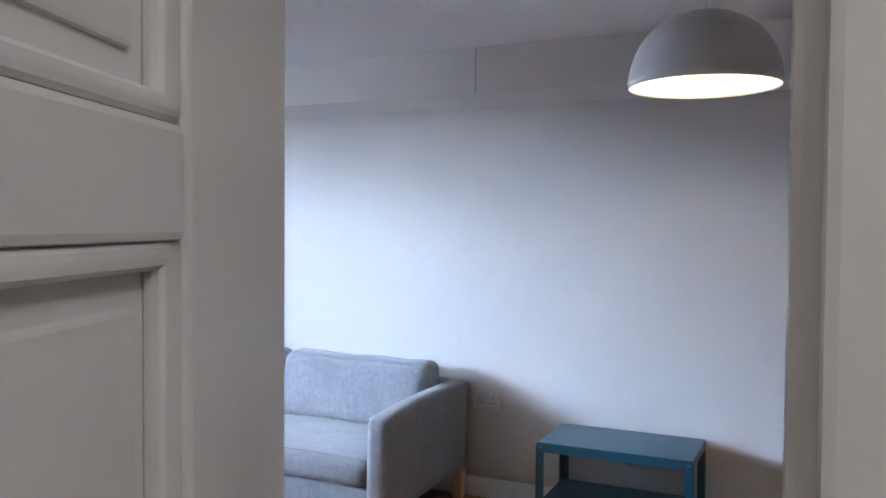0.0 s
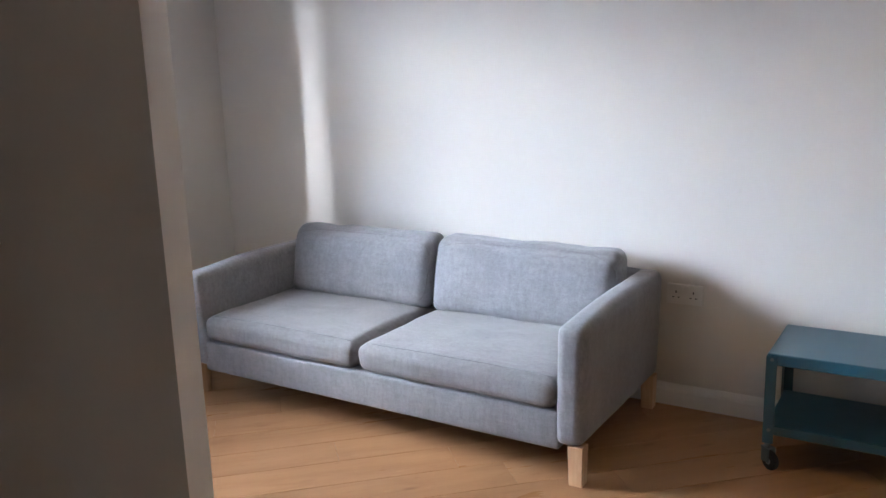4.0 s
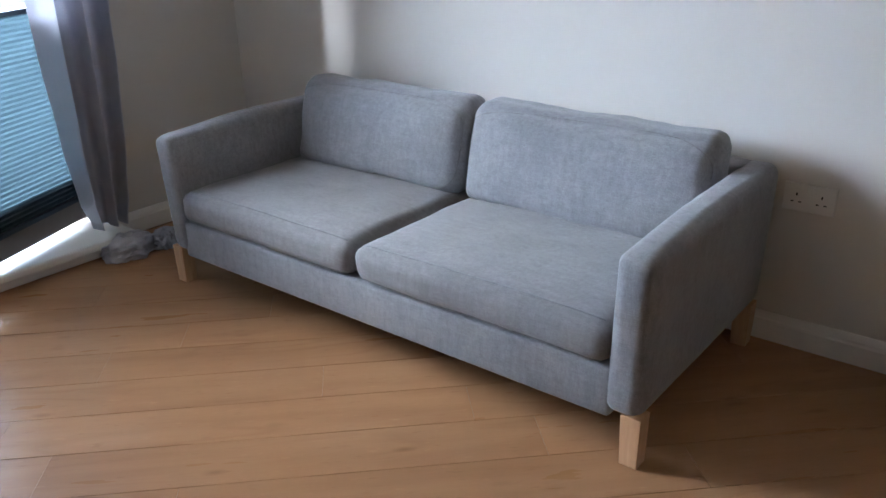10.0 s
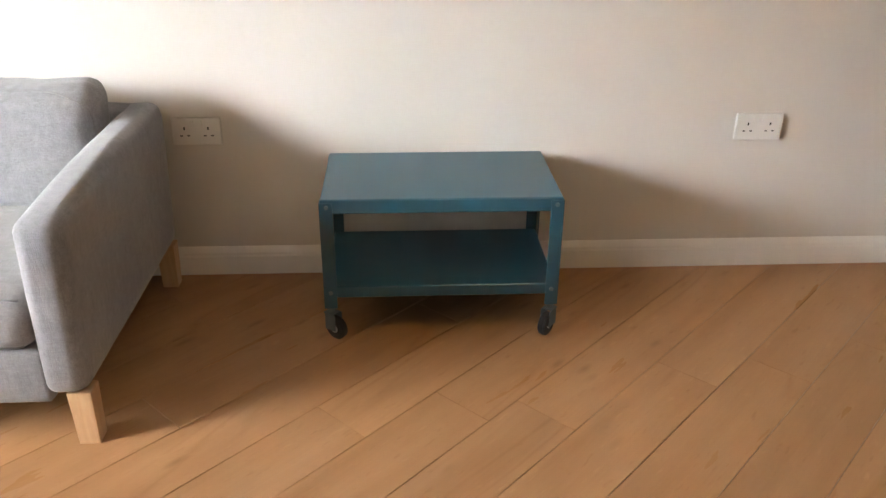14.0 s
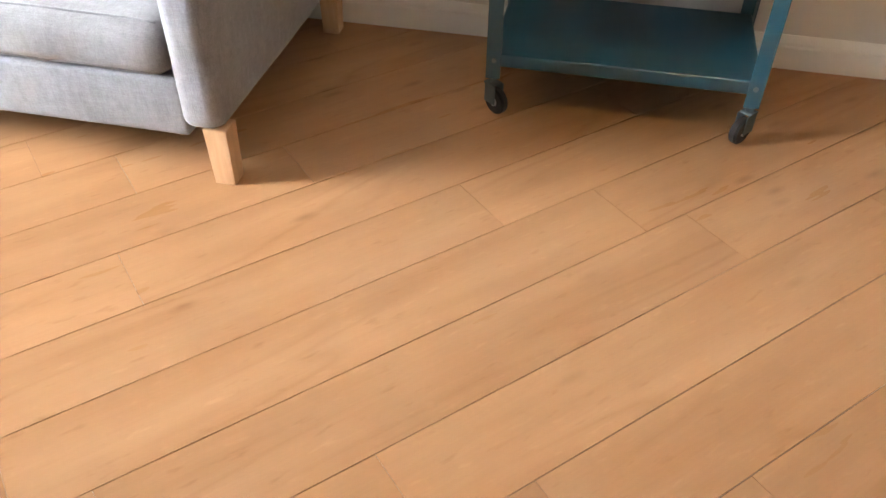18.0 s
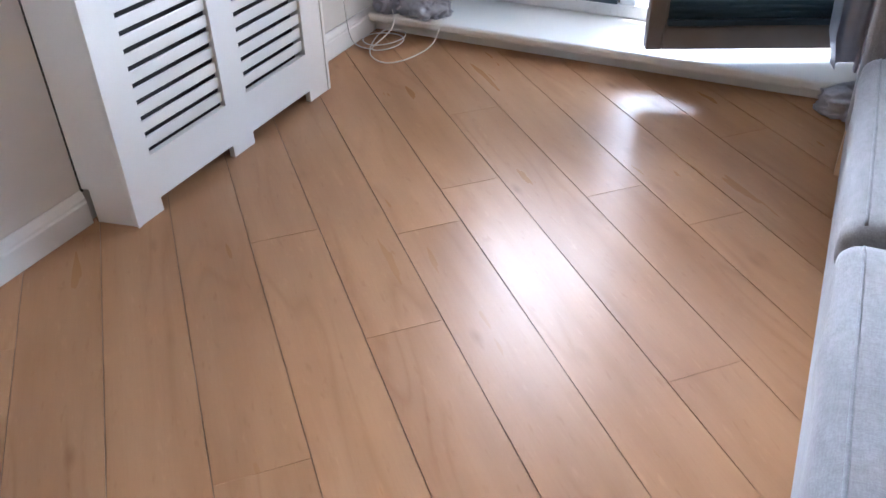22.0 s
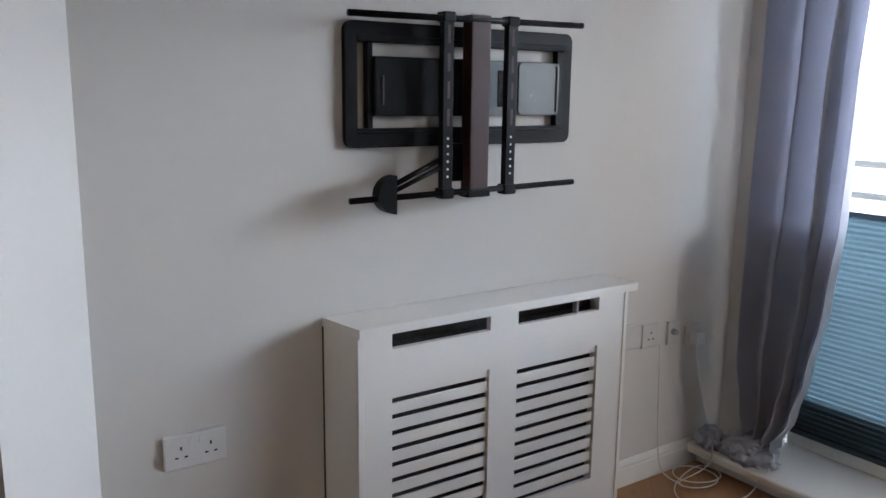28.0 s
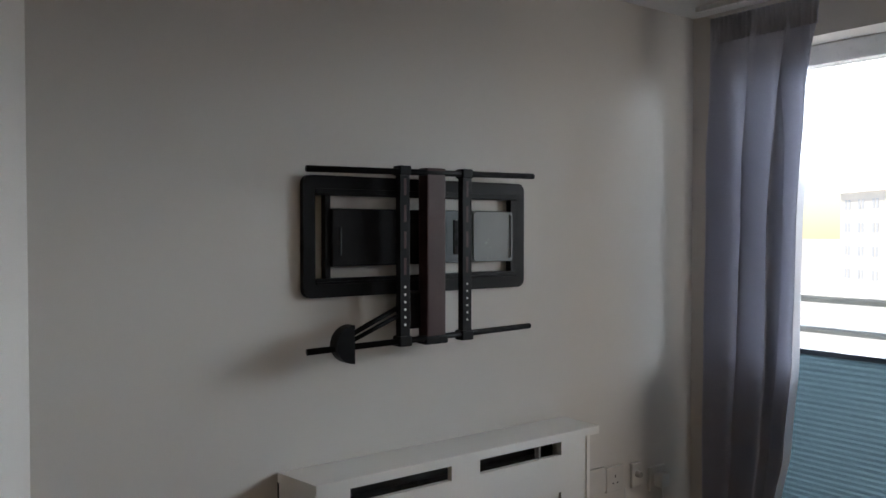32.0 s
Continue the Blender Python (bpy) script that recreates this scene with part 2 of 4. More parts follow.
RUBBER = plastic("black_rubber", (0.015, 0.015, 0.016), 0.6)
# white socket plastic darkened towards the wall's tone, for plates in shade
PLATE = plastic("shaded_plate_plastic", (0.62, 0.59, 0.55), 0.4)
SOCKET = plastic("white_socket_plastic", (0.70, 0.685, 0.655), 0.35)
HOLE = plastic("socket_hole", (0.01, 0.01, 0.01), 0.8)
BLACK = plastic("black_bracket_steel", (0.004, 0.0036, 0.0045), 0.42, 0.0, 400, 0.16)
POSTMAT = plastic("dark_brown_steel", (0.050, 0.019, 0.017), 0.45, 0.0, 400, 0.35)
# glossy, with the plate's bluish reflection put into the base colour
BLACK2 = plastic("plate_sheen_grey", (0.13, 0.15, 0.16), 0.22)
CURTAIN = curtain_cloth()
BLIND = blind_cloth()
RAIL = plastic("dark_blind_rail", (0.03, 0.05, 0.07), 0.4)
UPVC = plastic("white_window_frame", (0.78, 0.78, 0.77), 0.3)
GREYFRAME = plastic("grey_sash_frame", (0.19, 0.165, 0.15), 0.42)
GLASS = glass_mat()
SHADE = plastic("white_lamp_enamel", (0.76, 0.74, 0.72), 0.35)
BULB = glow("lamp_bulb_glow", (1.0, 0.82, 0.54), 0.8)
CABLE = plastic("white_cable", (0.72, 0.71, 0.68), 0.4)
FACADE = painted("pale_render", (0.94, 0.88, 0.79), 0.9, 20, 0.002)
ROOF = plastic("slate_roof", (0.70, 0.69, 0.68), 0.8)
PANE = plastic("far_window_pane", (0.74, 0.74, 0.74), 0.4)
RAILING = plastic("balcony_rail_paint", (0.26, 0.29, 0.29), 0.4)
SLAB = painted("concrete_slab", (0.17, 0.16, 0.15), 0.9, 40, 0.002)
GRASS = painted("far_ground", (0.52, 0.51, 0.48), 0.95, 6, 0.01)


# ---- mesh helpers ----
def mesh_of(name, bm, mat, smooth=False):
    bmesh.ops.recalc_face_normals(bm, faces=bm.faces)
    me = bpy.data.meshes.new(name)
    bm.to_mesh(me)
    bm.free()
    me.materials.append(mat)
    if smooth:
        for p in me.polygons:
            p.use_smooth = True
    return me


def part(name, bm, mat, parent=None, label="", smooth=False):
    ob = new(name, mesh_of(name, bm, mat, smooth))
    if parent is not None:
        ob.parent = parent
    return tagged(ob, label)


def base(name, x, y, z, label, category, group="", rz=0.0):
    """An empty at the foot of a thing."""
    ob = new(name)
    ob.matrix_world = pose(x, y, z, 0, 0, rz)
    return tagged(ob, label, category, group)


def box(bm, x0, x1, y0, y1, z0, z1, bevel=0.0, seg=2):
    fresh = bmesh.new()
    bmesh.ops.create_cube(fresh, size=1.0)
    for v in fresh.verts:
        v.co = Vector(((x0 + x1) / 2 + v.co.x * (x1 - x0), (y0 + y1) / 2 + v.co.y * (y1 - y0), (z0 + z1) / 2 + v.co.z * (z1 - z0)))
    if bevel > 0:
        bmesh.ops.bevel(fresh, geom=fresh.edges[:], offset=bevel, segments=seg, affect="EDGES", profile=0.6)
    me = bpy.data.meshes.new("tmp")
    fresh.to_mesh(me)
    fresh.free()
    bm.from_mesh(me)
    bpy.data.meshes.remove(me)
    return bm


def boxed(*a, **k):
    return box(bmesh.new(), *a, **k)


def rod(bm, a, b, r, n=12, r2=None):
    a, b = Vector(a), Vector(b)
    fresh = bmesh.new()
    bmesh.ops.create_cone(fresh, cap_ends=True, segments=n, radius1=r, radius2=r if r2 is None else r2, depth=(b - a).length)
    m = Matrix.Translation((a + b) / 2) @ (b - a).to_track_quat("Z", "Y").to_matrix().to_4x4()
    bmesh.ops.transform(fresh, matrix=m, verts=fresh.verts)
    me = bpy.data.meshes.new("tmp")
    fresh.to_mesh(me)
    fresh.free()
    bm.from_mesh(me)
    bpy.data.meshes.remove(me)
    return bm


def prism(poly, z0, z1):
    """A prism over a plan polygon."""
    bm = bmesh.new()
    low = [bm.verts.new((x, y, z0)) for x, y in poly]
    top = [bm.verts.new((x, y, z1)) for x, y in poly]
    bm.faces.new(low)
    bm.faces.new(top)
    for k in range(len(poly)):
        j = (k + 1) % len(poly)
        bm.faces.new((low[k], low[j], top[j], top[k]))
    return bm


def tube(pts, r, n=8):
    """A thin round cord along points."""
    bm = bmesh.new()
    rings = []
    for k, p in enumerate(pts):
        way = (pts[min(k + 1, len(pts) - 1)] - pts[max(k - 1, 0)]).normalized()
        side = way.cross(Vector((0, 0.3, 1))).normalized()
        up = side.cross(way)
        rings.append([bm.verts.new(p + r * (side * math.cos(2 * math.pi * i / n) + up * math.sin(2 * math.pi * i / n))) for i in range(n)])
    for a, b in zip(rings, rings[1:]):
        for i in range(n):
            bm.faces.new((a[i], a[(i + 1) % n], b[(i + 1) % n], b[i]))
    bm.faces.new(rings[0])
    bm.faces.new(rings[-1])
    return bm


def pillow(x0, x1, y0, y1, z0, z1, power=7.0, bulge=0.0, wrinkle=0.004, cuts=14, seed=0.0, lean=0.0, dip=0.0, slope=0.0):
    """A stuffed cushion: a rounded box with bulging faces and soft creases."""
    bm = bmesh.new()
    bmesh.ops.create_cube(bm, size=2.0)
    bmesh.ops.subdivide_edges(bm, edges=bm.edges[:], cuts=cuts, use_grid_fill=True)
    hx, hy, hz = (x1 - x0) / 2, (y1 - y0) / 2, (z1 - z0) / 2
    small = min(hx, hy, hz)
    for v in bm.verts:
        p = v.co.copy()
        # corner rounding of one radius on all axes
        r = 0.72 * small if power < 7 else 0.48 * small
        q = Vector((p.x * hx, p.y * hy, p.z * hz))
        inner = Vector((max(-hx + r, min(hx - r, q.x)), max(-hy + r, min(hy - r, q.y)), max(-hz + r, min(hz - r, q.z))))
        d = q - inner
        if d.length > 1e-6:
            q = inner + d.normalized() * min(r, d.length)
        puff = (1 - p.x ** 4) * (1 - p.y ** 4) if hz <= hy else (1 - p.x ** 4) * (1 - p.z ** 4)
        if hz <= hy:
            q.z += bulge * puff * (1 if p.z > 0 else -0.3) * abs(p.z)
        else:
            q.y += bulge * puff * p.y
            q.z -= dip * (1 - min(1, abs(p.x))) * max(0, p.z)
            q.y += lean * (p.z * 0.5 + 0.5)
            q.z -= slope * p.x * max(0, p.z)
        w = noise.noise(Vector((q.x * 7 + seed, q.y * 7, q.z * 7))) + 0.5 * noise.noise(Vector((q.x * 21 + seed, q.y * 18, q.z * 9)))
        q += q.normalized() * wrinkle * w
        v.co = q + Vector(((x0 + x1) / 2, (y0 + y1) / 2, (z0 + z1) / 2))
    return bm


def structure(name, bm, mat, label, category, smooth=False):
    ob = part(name, bm, mat, None, label, smooth)
    return tagged(ob, label, category, "", "structure")


# ---- the room's shell ----
WX, WY, CZ = 0.24, -2.65, 2.180          # window wall, radiator wall, ceiling
# EX: unseen end wall, set far back so less light bounces into shadows
EX = 8.0                                 # far end of the room
WY0, WY1, WZ0, WZ1 = -2.50, -0.80, 0.082, 2.030   # the window's opening
structure("wall_north", boxed(-0.05, EX, 0.0, 0.12, 0, CZ), WALL, "cream painted plaster wall behind the sofa", "wall")
wall = boxed(0.03, WX, WY, WY0, 0, CZ)
box(wall, 0.03, WX, WY1, 0.0, 0, CZ)
box(wall, 0.03, WX, WY0, WY1, WZ1, CZ)
box(wall, 0.03, WX, WY0, WY1, -0.10, WZ0 - 0.034)
structure("wall_west", wall, WALL, "cream painted wall round the balcony window", "wall")
structure("wall_south", boxed(0.03, 2.51, WY - 0.12, WY, 0, CZ), WALL, "cream painted wall behind the radiator cover", "wall")
NIB = [(2.487, -2.655), (2.700, -2.395), (2.968, -2.66), (1.55, -4.22), (1.20, -3.86), (2.35, -2.78)]
structure("wall_nib", prism(NIB, 0, CZ), WALL, "cream painted end of a slanting partition wall", "wall")
structure("wall_entry", boxed(4.485, EX, -3.56, -3.46, 0, CZ), WALL, "cream painted wall beside the entry", "wall")
structure("wall_east", boxed(EX, EX + 0.12, -4.52, 0.12, 0, CZ), WALL, "plain cream painted wall", "wall")
structure("wall_hall", boxed(1.0, EX, -4.52, -4.40, 0, CZ), WALL, "plain cream painted hall wall", "wall")
structure("wall_hall_side", boxed(1.0, 1.12, -4.40, -2.77, 0, CZ), WALL, "plain cream painted hall wall", "wall")
structure("ceiling", boxed(-0.05, EX + 0.12, -4.52, 0.12, CZ, CZ + 0.1), CEIL, "white painted ceiling", "ceiling")
beam = structure("beam", boxed(WX, EX, -0.421, 0.0, 1.972, CZ), WALL, "boxed-in bulkhead along the top of the wall", "bulkhead")
for bx in (1.802, 2.976, 4.150):
    part("joint", boxed(bx - 0.0025, bx + 0.0025, -0.4225, -0.419, 1.977, CZ - 0.005), RAD, beam, "thin panel joint")


def skirting(name, a, b, out, h=0.097):
    """A skirting board from a to b in plan, standing out from the wall."""
    a, b, out = Vector((*a, 0)), Vector((*b, 0)), Vector((*out, 0))
    bm = bmesh.new()
    shape = [(0, 0), (0.016, 0), (0.016, h * 0.66), (0.013, h * 0.72), (0.013, h * 0.80), (0.008, h * 0.93), (0.004, h), (0, h)]
    rows = [[bm.verts.new(p + out * d + Vector((0, 0, z))) for d, z in shape] for p in (a, b)]
    for k in range(len(shape)):
        j = (k + 1) % len(shape)
        bm.faces.new((rows[0][k], rows[0][j], rows[1][j], rows[1][k]))
    bm.faces.new(rows[0])
    bm.faces.new(rows[1])
    return structure(name, bm, TRIM, "white painted skirting board", "skirting board")


skirting("baseboard_north", (WX, 0), (EX, 0), (0, -1))
skirting("baseboard_west", (WX, 0), (WX, WY1 + 0.005), (1, 0))
skirting("baseboard_south", (0.391, WY), (0.955, WY), (0, 1))
skirting("baseboard_south_2", (1.934, WY), (2.487, WY), (0, 1))
d1 = (Vector((2.700, -2.395)) - Vector((2.487, -2.655))).normalized()
skirting("baseboard_nib", (2.487, -2.655), (2.700, -2.395), (-d1.y, d1.x))
d2 = (Vector((2.968, -2.66)) - Vector((2.700, -2.395))).normalized()
skirting("baseboard_nib_2", (2.700, -2.395), (2.968, -2.66), (-d2.y, d2.x))

# ---- window, sill and balcony ----
sill = boxed(-0.06, 0.440, WY, WY1 + 0.02, 0.046, WZ0, 0.014, 4)
sill_ob = structure("window_sill", sill, TRIM, "white painted raised window sill", "window sill")
part("riser", boxed(WX - 0.01, 0.388, WY, WY1 + 0.02, 0.0, 0.0458, 0.002, 1), TRIM, sill_ob)
window = tagged(new("window_1"), "tall balcony window with white frame", "window", "", "structure")
FX = 0.085  # frame plane
for nm, dims in (("jamb", (FX - 0.05, FX + 0.03, WY0, WY0 + 0.04, WZ0, WZ1)), ("jamb", (FX - 0.05, FX + 0.03, WY1 - 0.06, WY1, WZ0, WZ1)),
                 ("head", (FX - 0.05, FX + 0.03, WY0 + 0.06, WY1 - 0.06, WZ1 - 0.07, WZ1)), ("threshold", (FX - 0.05, FX + 0.03, WY0 + 0.06, WY1 - 0.06, WZ0, WZ0 + 0.05)),
                 ("mullion", (FX - 0.05, FX + 0.03, -1.72, -1.66, WZ0 + 0.05, WZ1 - 0.07))):
    part(nm, boxed(*dims, 0.006, 2), UPVC, window)
pane = part("pane", boxed(FX - 0.012, FX - 0.008, WY0 + 0.06, -1.72, WZ0 + 0.05, WZ1 - 0.07), GLASS, window)
pane.visible_shadow = False


def pleats(y0, y1, z0, z1, x, depth=0.004, pitch=0.019):
    """A pleated sheet hanging in the plane x."""
    bm = bmesh.new()
    n = int((z1 - z0) / (pitch / 2))
    rows = []
    for k in range(n + 1):
        z = z0 + (z1 - z0) * k / n
        dx = depth * (k % 2)
        rows.append([bm.verts.new((x + dx + 0.001 * math.sin(9 * y + k), y, z)) for y in (y0, (2 * y0 + y1) / 3, (y0 + 2 * y1) / 3, y1)])
    for a, b in zip(rows, rows[1:]):
        for k in range(3):
            bm.faces.new((a[k], a[k + 1], b[k + 1], b[k]))
    return bm


def blind(x, y0, y1, z0, z1, m=None):
    ob = base("pleated_blind", 0, 0, 0, "teal pleated blind covering the lower half of the pane", "blind", "blinds on the window")
    part("cloth", pleats(y0, y1, z0 + 0.02, z1 - 0.02, x), BLIND, ob)
    part("top_rail", boxed(x - 0.008, x + 0.016, y0, y1, z1 - 0.02, z1, 0.003), RAIL, ob)
    part("bottom_rail", boxed(x - 0.008, x + 0.016, y0, y1, z0, z0 + 0.02, 0.003), RAIL, ob)
    if m is not None:
        ob.matrix_world = m
    return ob


# panel added behind the blind to stop light, so its lower band darkens
part("light_stop_panel", boxed(FX - 0.02, FX + 0.012, WY0 + 0.06, -1.72, WZ0 + 0.05, WZ0 + 0.21, 0.002, 1), GREYFRAME, window)
blind(FX + 0.035, WY0 + 0.044, -1.725, WZ0 + 0.055, 0.985)

# the opened sash, hinged on the sofa's side
sash_m = pose(FX + 0.045, WY1 - 0.055, 0, 0, 0, 24)
sash = tagged(new("window_sash"), "grey framed balcony sash standing slightly ajar", "window sash", "", "structure")
sash.matrix_world = sash_m
SW = 0.76
for nm, dims in (("stile", (0, 0.05, -0.06, 0, WZ0 + 0.035, WZ1 - 0.075)), ("stile", (0, 0.05, -SW, -SW + 0.055, WZ0 + 0.035, WZ1 - 0.075)),
                 ("rail", (0, 0.05, -SW + 0.055, -0.06, WZ0 + 0.035, WZ0 + 0.12)), ("rail", (0, 0.05, -SW + 0.055, -0.06, WZ1 - 0.15, WZ1 - 0.075))):
    part(nm, boxed(*dims, 0.006, 2), GREYFRAME, sash)
p2 = part("pane", boxed(0.02, 0.024, -SW + 0.055, -0.06, WZ0 + 0.12, WZ1 - 0.15), GLASS, sash)
p2.visible_shadow = False
# same added light stop behind the sash's blind
part("light_stop_panel", boxed(0.012, 0.040, -SW + 0.055, -0.06, WZ0 + 0.12, WZ0 + 0.23, 0.002, 1), GREYFRAME, sash)
blind(0.056, -SW + 0.06, -0.065, WZ0 + 0.125, 1.0, sash_m)

balcony = structure("balcony_floor", boxed(-1.25, -0.06, -3.6, 0.40, -0.12, 0.02), SLAB, "grey concrete balcony slab", "balcony")
# unseen wall, added to keep sky light off the corner behind the curtain
structure("light_block_wall", boxed(-1.25, -0.06, 0.28, 0.40, 0.02, 2.75), FACADE, "unseen plain wall added at the balcony's end to block light", "wall")
rail = base("balcony_railing", -1.15, -1.6, 0.02, "pale metal balcony railing", "railing")
for k, z in enumerate((0.60, 0.892, 1.053)):
    part("bar", rod(bmesh.new(), (0, -2.0, z - 0.02), (0, 2.0, z - 0.02), 0.024 if k == 2 else 0.018), RAILING, rail)
for y in (-1.9, -0.65, 0.65, 1.9):
    part("post", rod(bmesh.new(), (0, y, 0), (0, y, 1.03), 0.02), RAILING, rail)


def house(x, y, w, d, h, rz, storeys):
    ob = base("house", x, y, -6.0, "pale rendered block of flats across the open ground", "house", "houses across the open ground", rz)
    part("wall", boxed(-d / 2, d / 2, -w / 2, w / 2, 0, h), FACADE, ob)
    roof = bmesh.new()
    e, g = d / 2 + 0.3, w / 2 + 0.2
    vs = [roof.verts.new(c) for c in ((-e, -g, h), (e, -g, h), (e, g, h), (-e, g, h), (0, -g + 2.5, h + 1.5), (0, g - 2.5, h + 1.5))]
    for f in ((0, 1, 4), (1, 2, 5, 4), (2, 3, 5), (3, 0, 4, 5), (0, 3, 2, 1)):
        roof.faces.new([vs[k] for k in f])
    part("roof", roof, ROOF, ob)
    for row in range(storeys):
        for k in range(int(w // 3.2)):
            yy = -w / 2 + 1.7 + k * 3.2
            for q in (-0.55, 0.25):
                part("window", boxed(d / 2 - 0.05, d / 2 + 0.03, yy + q, yy + q + 0.5, 1.2 + row * 2.9, 2.4 + row * 2.9), PANE, ob)
    return ob


house(-98, -40, 26, 10, 12.0, -36, 4)
house(-100, 2, 26, 10, 9.2, -34, 3)
structure("ground", boxed(-600, 600, -600, 600, -6.5, -6.0), GRASS, "pale open ground below the balcony", "ground")

# ---- curtains ----
def curtain(name, x, plan, group, seed, folds, gather=0.0, tuck=0.0):
    """A hanging curtain: plan gives (height, one edge, other edge) from the heading tape down to the gathered hem."""
    cy = (plan[0][1] + plan[0][2]) / 2
    ob = base(name, x, cy, 0, "grey-mauve satin curtain gathered low and pooled on the floor", "curtain", group)
    bm = bmesh.new()
    nu, nv = 150, 60
    z_top, z_low = plan[0][0], plan[-1][0]
    grid = []
    for j in range(nv + 1):
        v = j / nv
        z = z_top + (z_low - z_top) * v
        for (za, a0, a1), (zb, b0, b1) in zip(plan, plan[1:]):
            if zb <= z <= za + 1e-6:
                k = (za - z) / (za - zb)
                k = k * k * (3 - 2 * k)
                y0, y1 = a0 + (b0 - a0) * k, a1 + (b1 - a1) * k
        width = y1 - y0
        head = max(0.0, 1 - v / 0.07)
        amp = 0.062 * min(1.0, 0.25 + v * 3.0) * (1 - 0.35 * v ** 3)
        row = []
        for i in range(nu + 1):
            u = i / nu
            drift = 0.10 * math.sin(2.1 * v + seed + 4 * u) + 0.30 * noise.noise(Vector((u * 2.2, v * 1.2, seed)))
            ph = 2 * math.pi * (folds * u + drift)
            calm = 1 - (max(0.0, (u - 0.72) / 0.28) if tuck > 0 else 0.0)
            crest = 0.5 + 0.5 * math.sin(ph)
            wave = 2.0 * crest ** 1.5 - 0.9 + 0.16 * math.sin(2 * ph + 1.3 + seed + 2 * v)
            dx = amp * calm * wave * (1 - head) + head * 0.007 * math.sin(2 * math.pi * 15 * u)
            dx += 0.010 * noise.noise(Vector((u * 9, v * 5, seed + 3)))
            dx -= tuck * max(0.0, (u - 0.72) / 0.28) ** 2
            dx += gather * (1 - u) * min(1, 0.3 + v * 3)
            row.append(bm.verts.new((dx, y0 + width * u + 0.35 * amp * math.cos(ph) * (1 - head) * min(1, 6 * u, 6 * (1 - u)) - cy, z)))
        grid.append(row)
    for a, b in zip(grid, grid[1:]):
        for i in range(nu):
            bm.faces.new((a[i], a[i + 1], b[i + 1], b[i]))
    cloth = part("drape", bm, CURTAIN, ob, "", True)
    so = cloth.modifiers.new("thickness", "SOLIDIFY")
    so.thickness = 0.002
    band = bmesh.new()
    zt = z_top
    top = [[], []]
    for i in range(121):
        u = i / 120
        dx = 0.010 + 0.006 * math.sin(2 * math.pi * 22 * u)
        for q, z in enumerate((zt + 0.004, zt - 0.085)):
            top[q].append(band.verts.new((dx, plan[0][1] + (plan[0][2] - plan[0][1]) * u - cy, z)))
    for i in range(120):
        band.faces.new((top[0][i], top[0][i + 1], top[1][i + 1], top[1][i]))
    hb = part("heading_band", band, CURTAIN, ob, "", True)
    so = hb.modifiers.new("thickness", "SOLIDIFY")
    so.thickness = 0.003
    return ob, cy


def heap(name, size, seed, parent, at):
    """Cloth bunched up on the floor."""
    bm = bmesh.new()
    bmesh.ops.create_icosphere(bm, subdivisions=5, radius=1.0)
    for v in bm.verts:
        p = v.co.copy()
        bend = Vector((p.x * 1.7 + seed, p.y * 1.7, p.z * 1.2))
        ridge = abs(noise.noise(bend))
        crease = abs(noise.noise(bend * 2.4 + Vector((3.0, seed, 0.0))))
        r = 1.0 + 0.55 * (0.30 - ridge) + 0.26 * (0.25 - crease)
        q = p * r
        v.co = Vector((q.x * size[0], q.y * size[1], max(0.0, q.z * size[2] + size[2] * 0.55)))
    ob = part(name, bm, CURTAIN, parent, "crumpled hem lying in a heap", True)
    ob.location = at
    return ob


c1, cy = curtain("curtain", 0.335, [(2.130, -2.505, -2.120), (1.80, -2.495, -2.150), (1.40, -2.490, -2.165), (1.00, -2.495, -2.168), (0.70, -2.500, -2.190), (0.45, -2.495, -2.230), (0.28, -2.465, -2.275), (0.150, -2.440, -2.345)], "curtains at the window", 0.4, 3.1, 0.01)
heap("pooled_hem", (0.080, 0.100, 0.058), 1.0, c1, (0.028, -2.425 - cy, 0.083))
heap("pooled_hem", (0.045, 0.052, 0.050), 4.2, c1, (0.058, -2.572 - cy, 0.083))
c2, cy = curtain("curtain", 0.410, [(2.130, -1.045, -0.610), (1.30, -1.035, -0.630), (0.86, -1.020, -0.665), (0.50, -1.005, -0.705), (0.26, -0.985, -0.745), (0.135, -0.955, -0.790)], "curtains at the window", 2.1, 3.0, 0.0, 0.150)
heap("pooled_hem", (0.080, 0.105, 0.060), 7.0, c2, (0.06, -0.855 - cy, 0))
heap("pooled_hem", (0.050, 0.060, 0.050), 9.0, c2, (0.09, -0.700 - cy, 0))
track = base("curtain_track", 0.36, -1.60, CZ, "slim white curtain track under the ceiling", "curtain track")
part("bar", boxed(-0.012, 0.012, -0.95, 0.95, -0.018, 0.0, 0.003), UPVC, track)


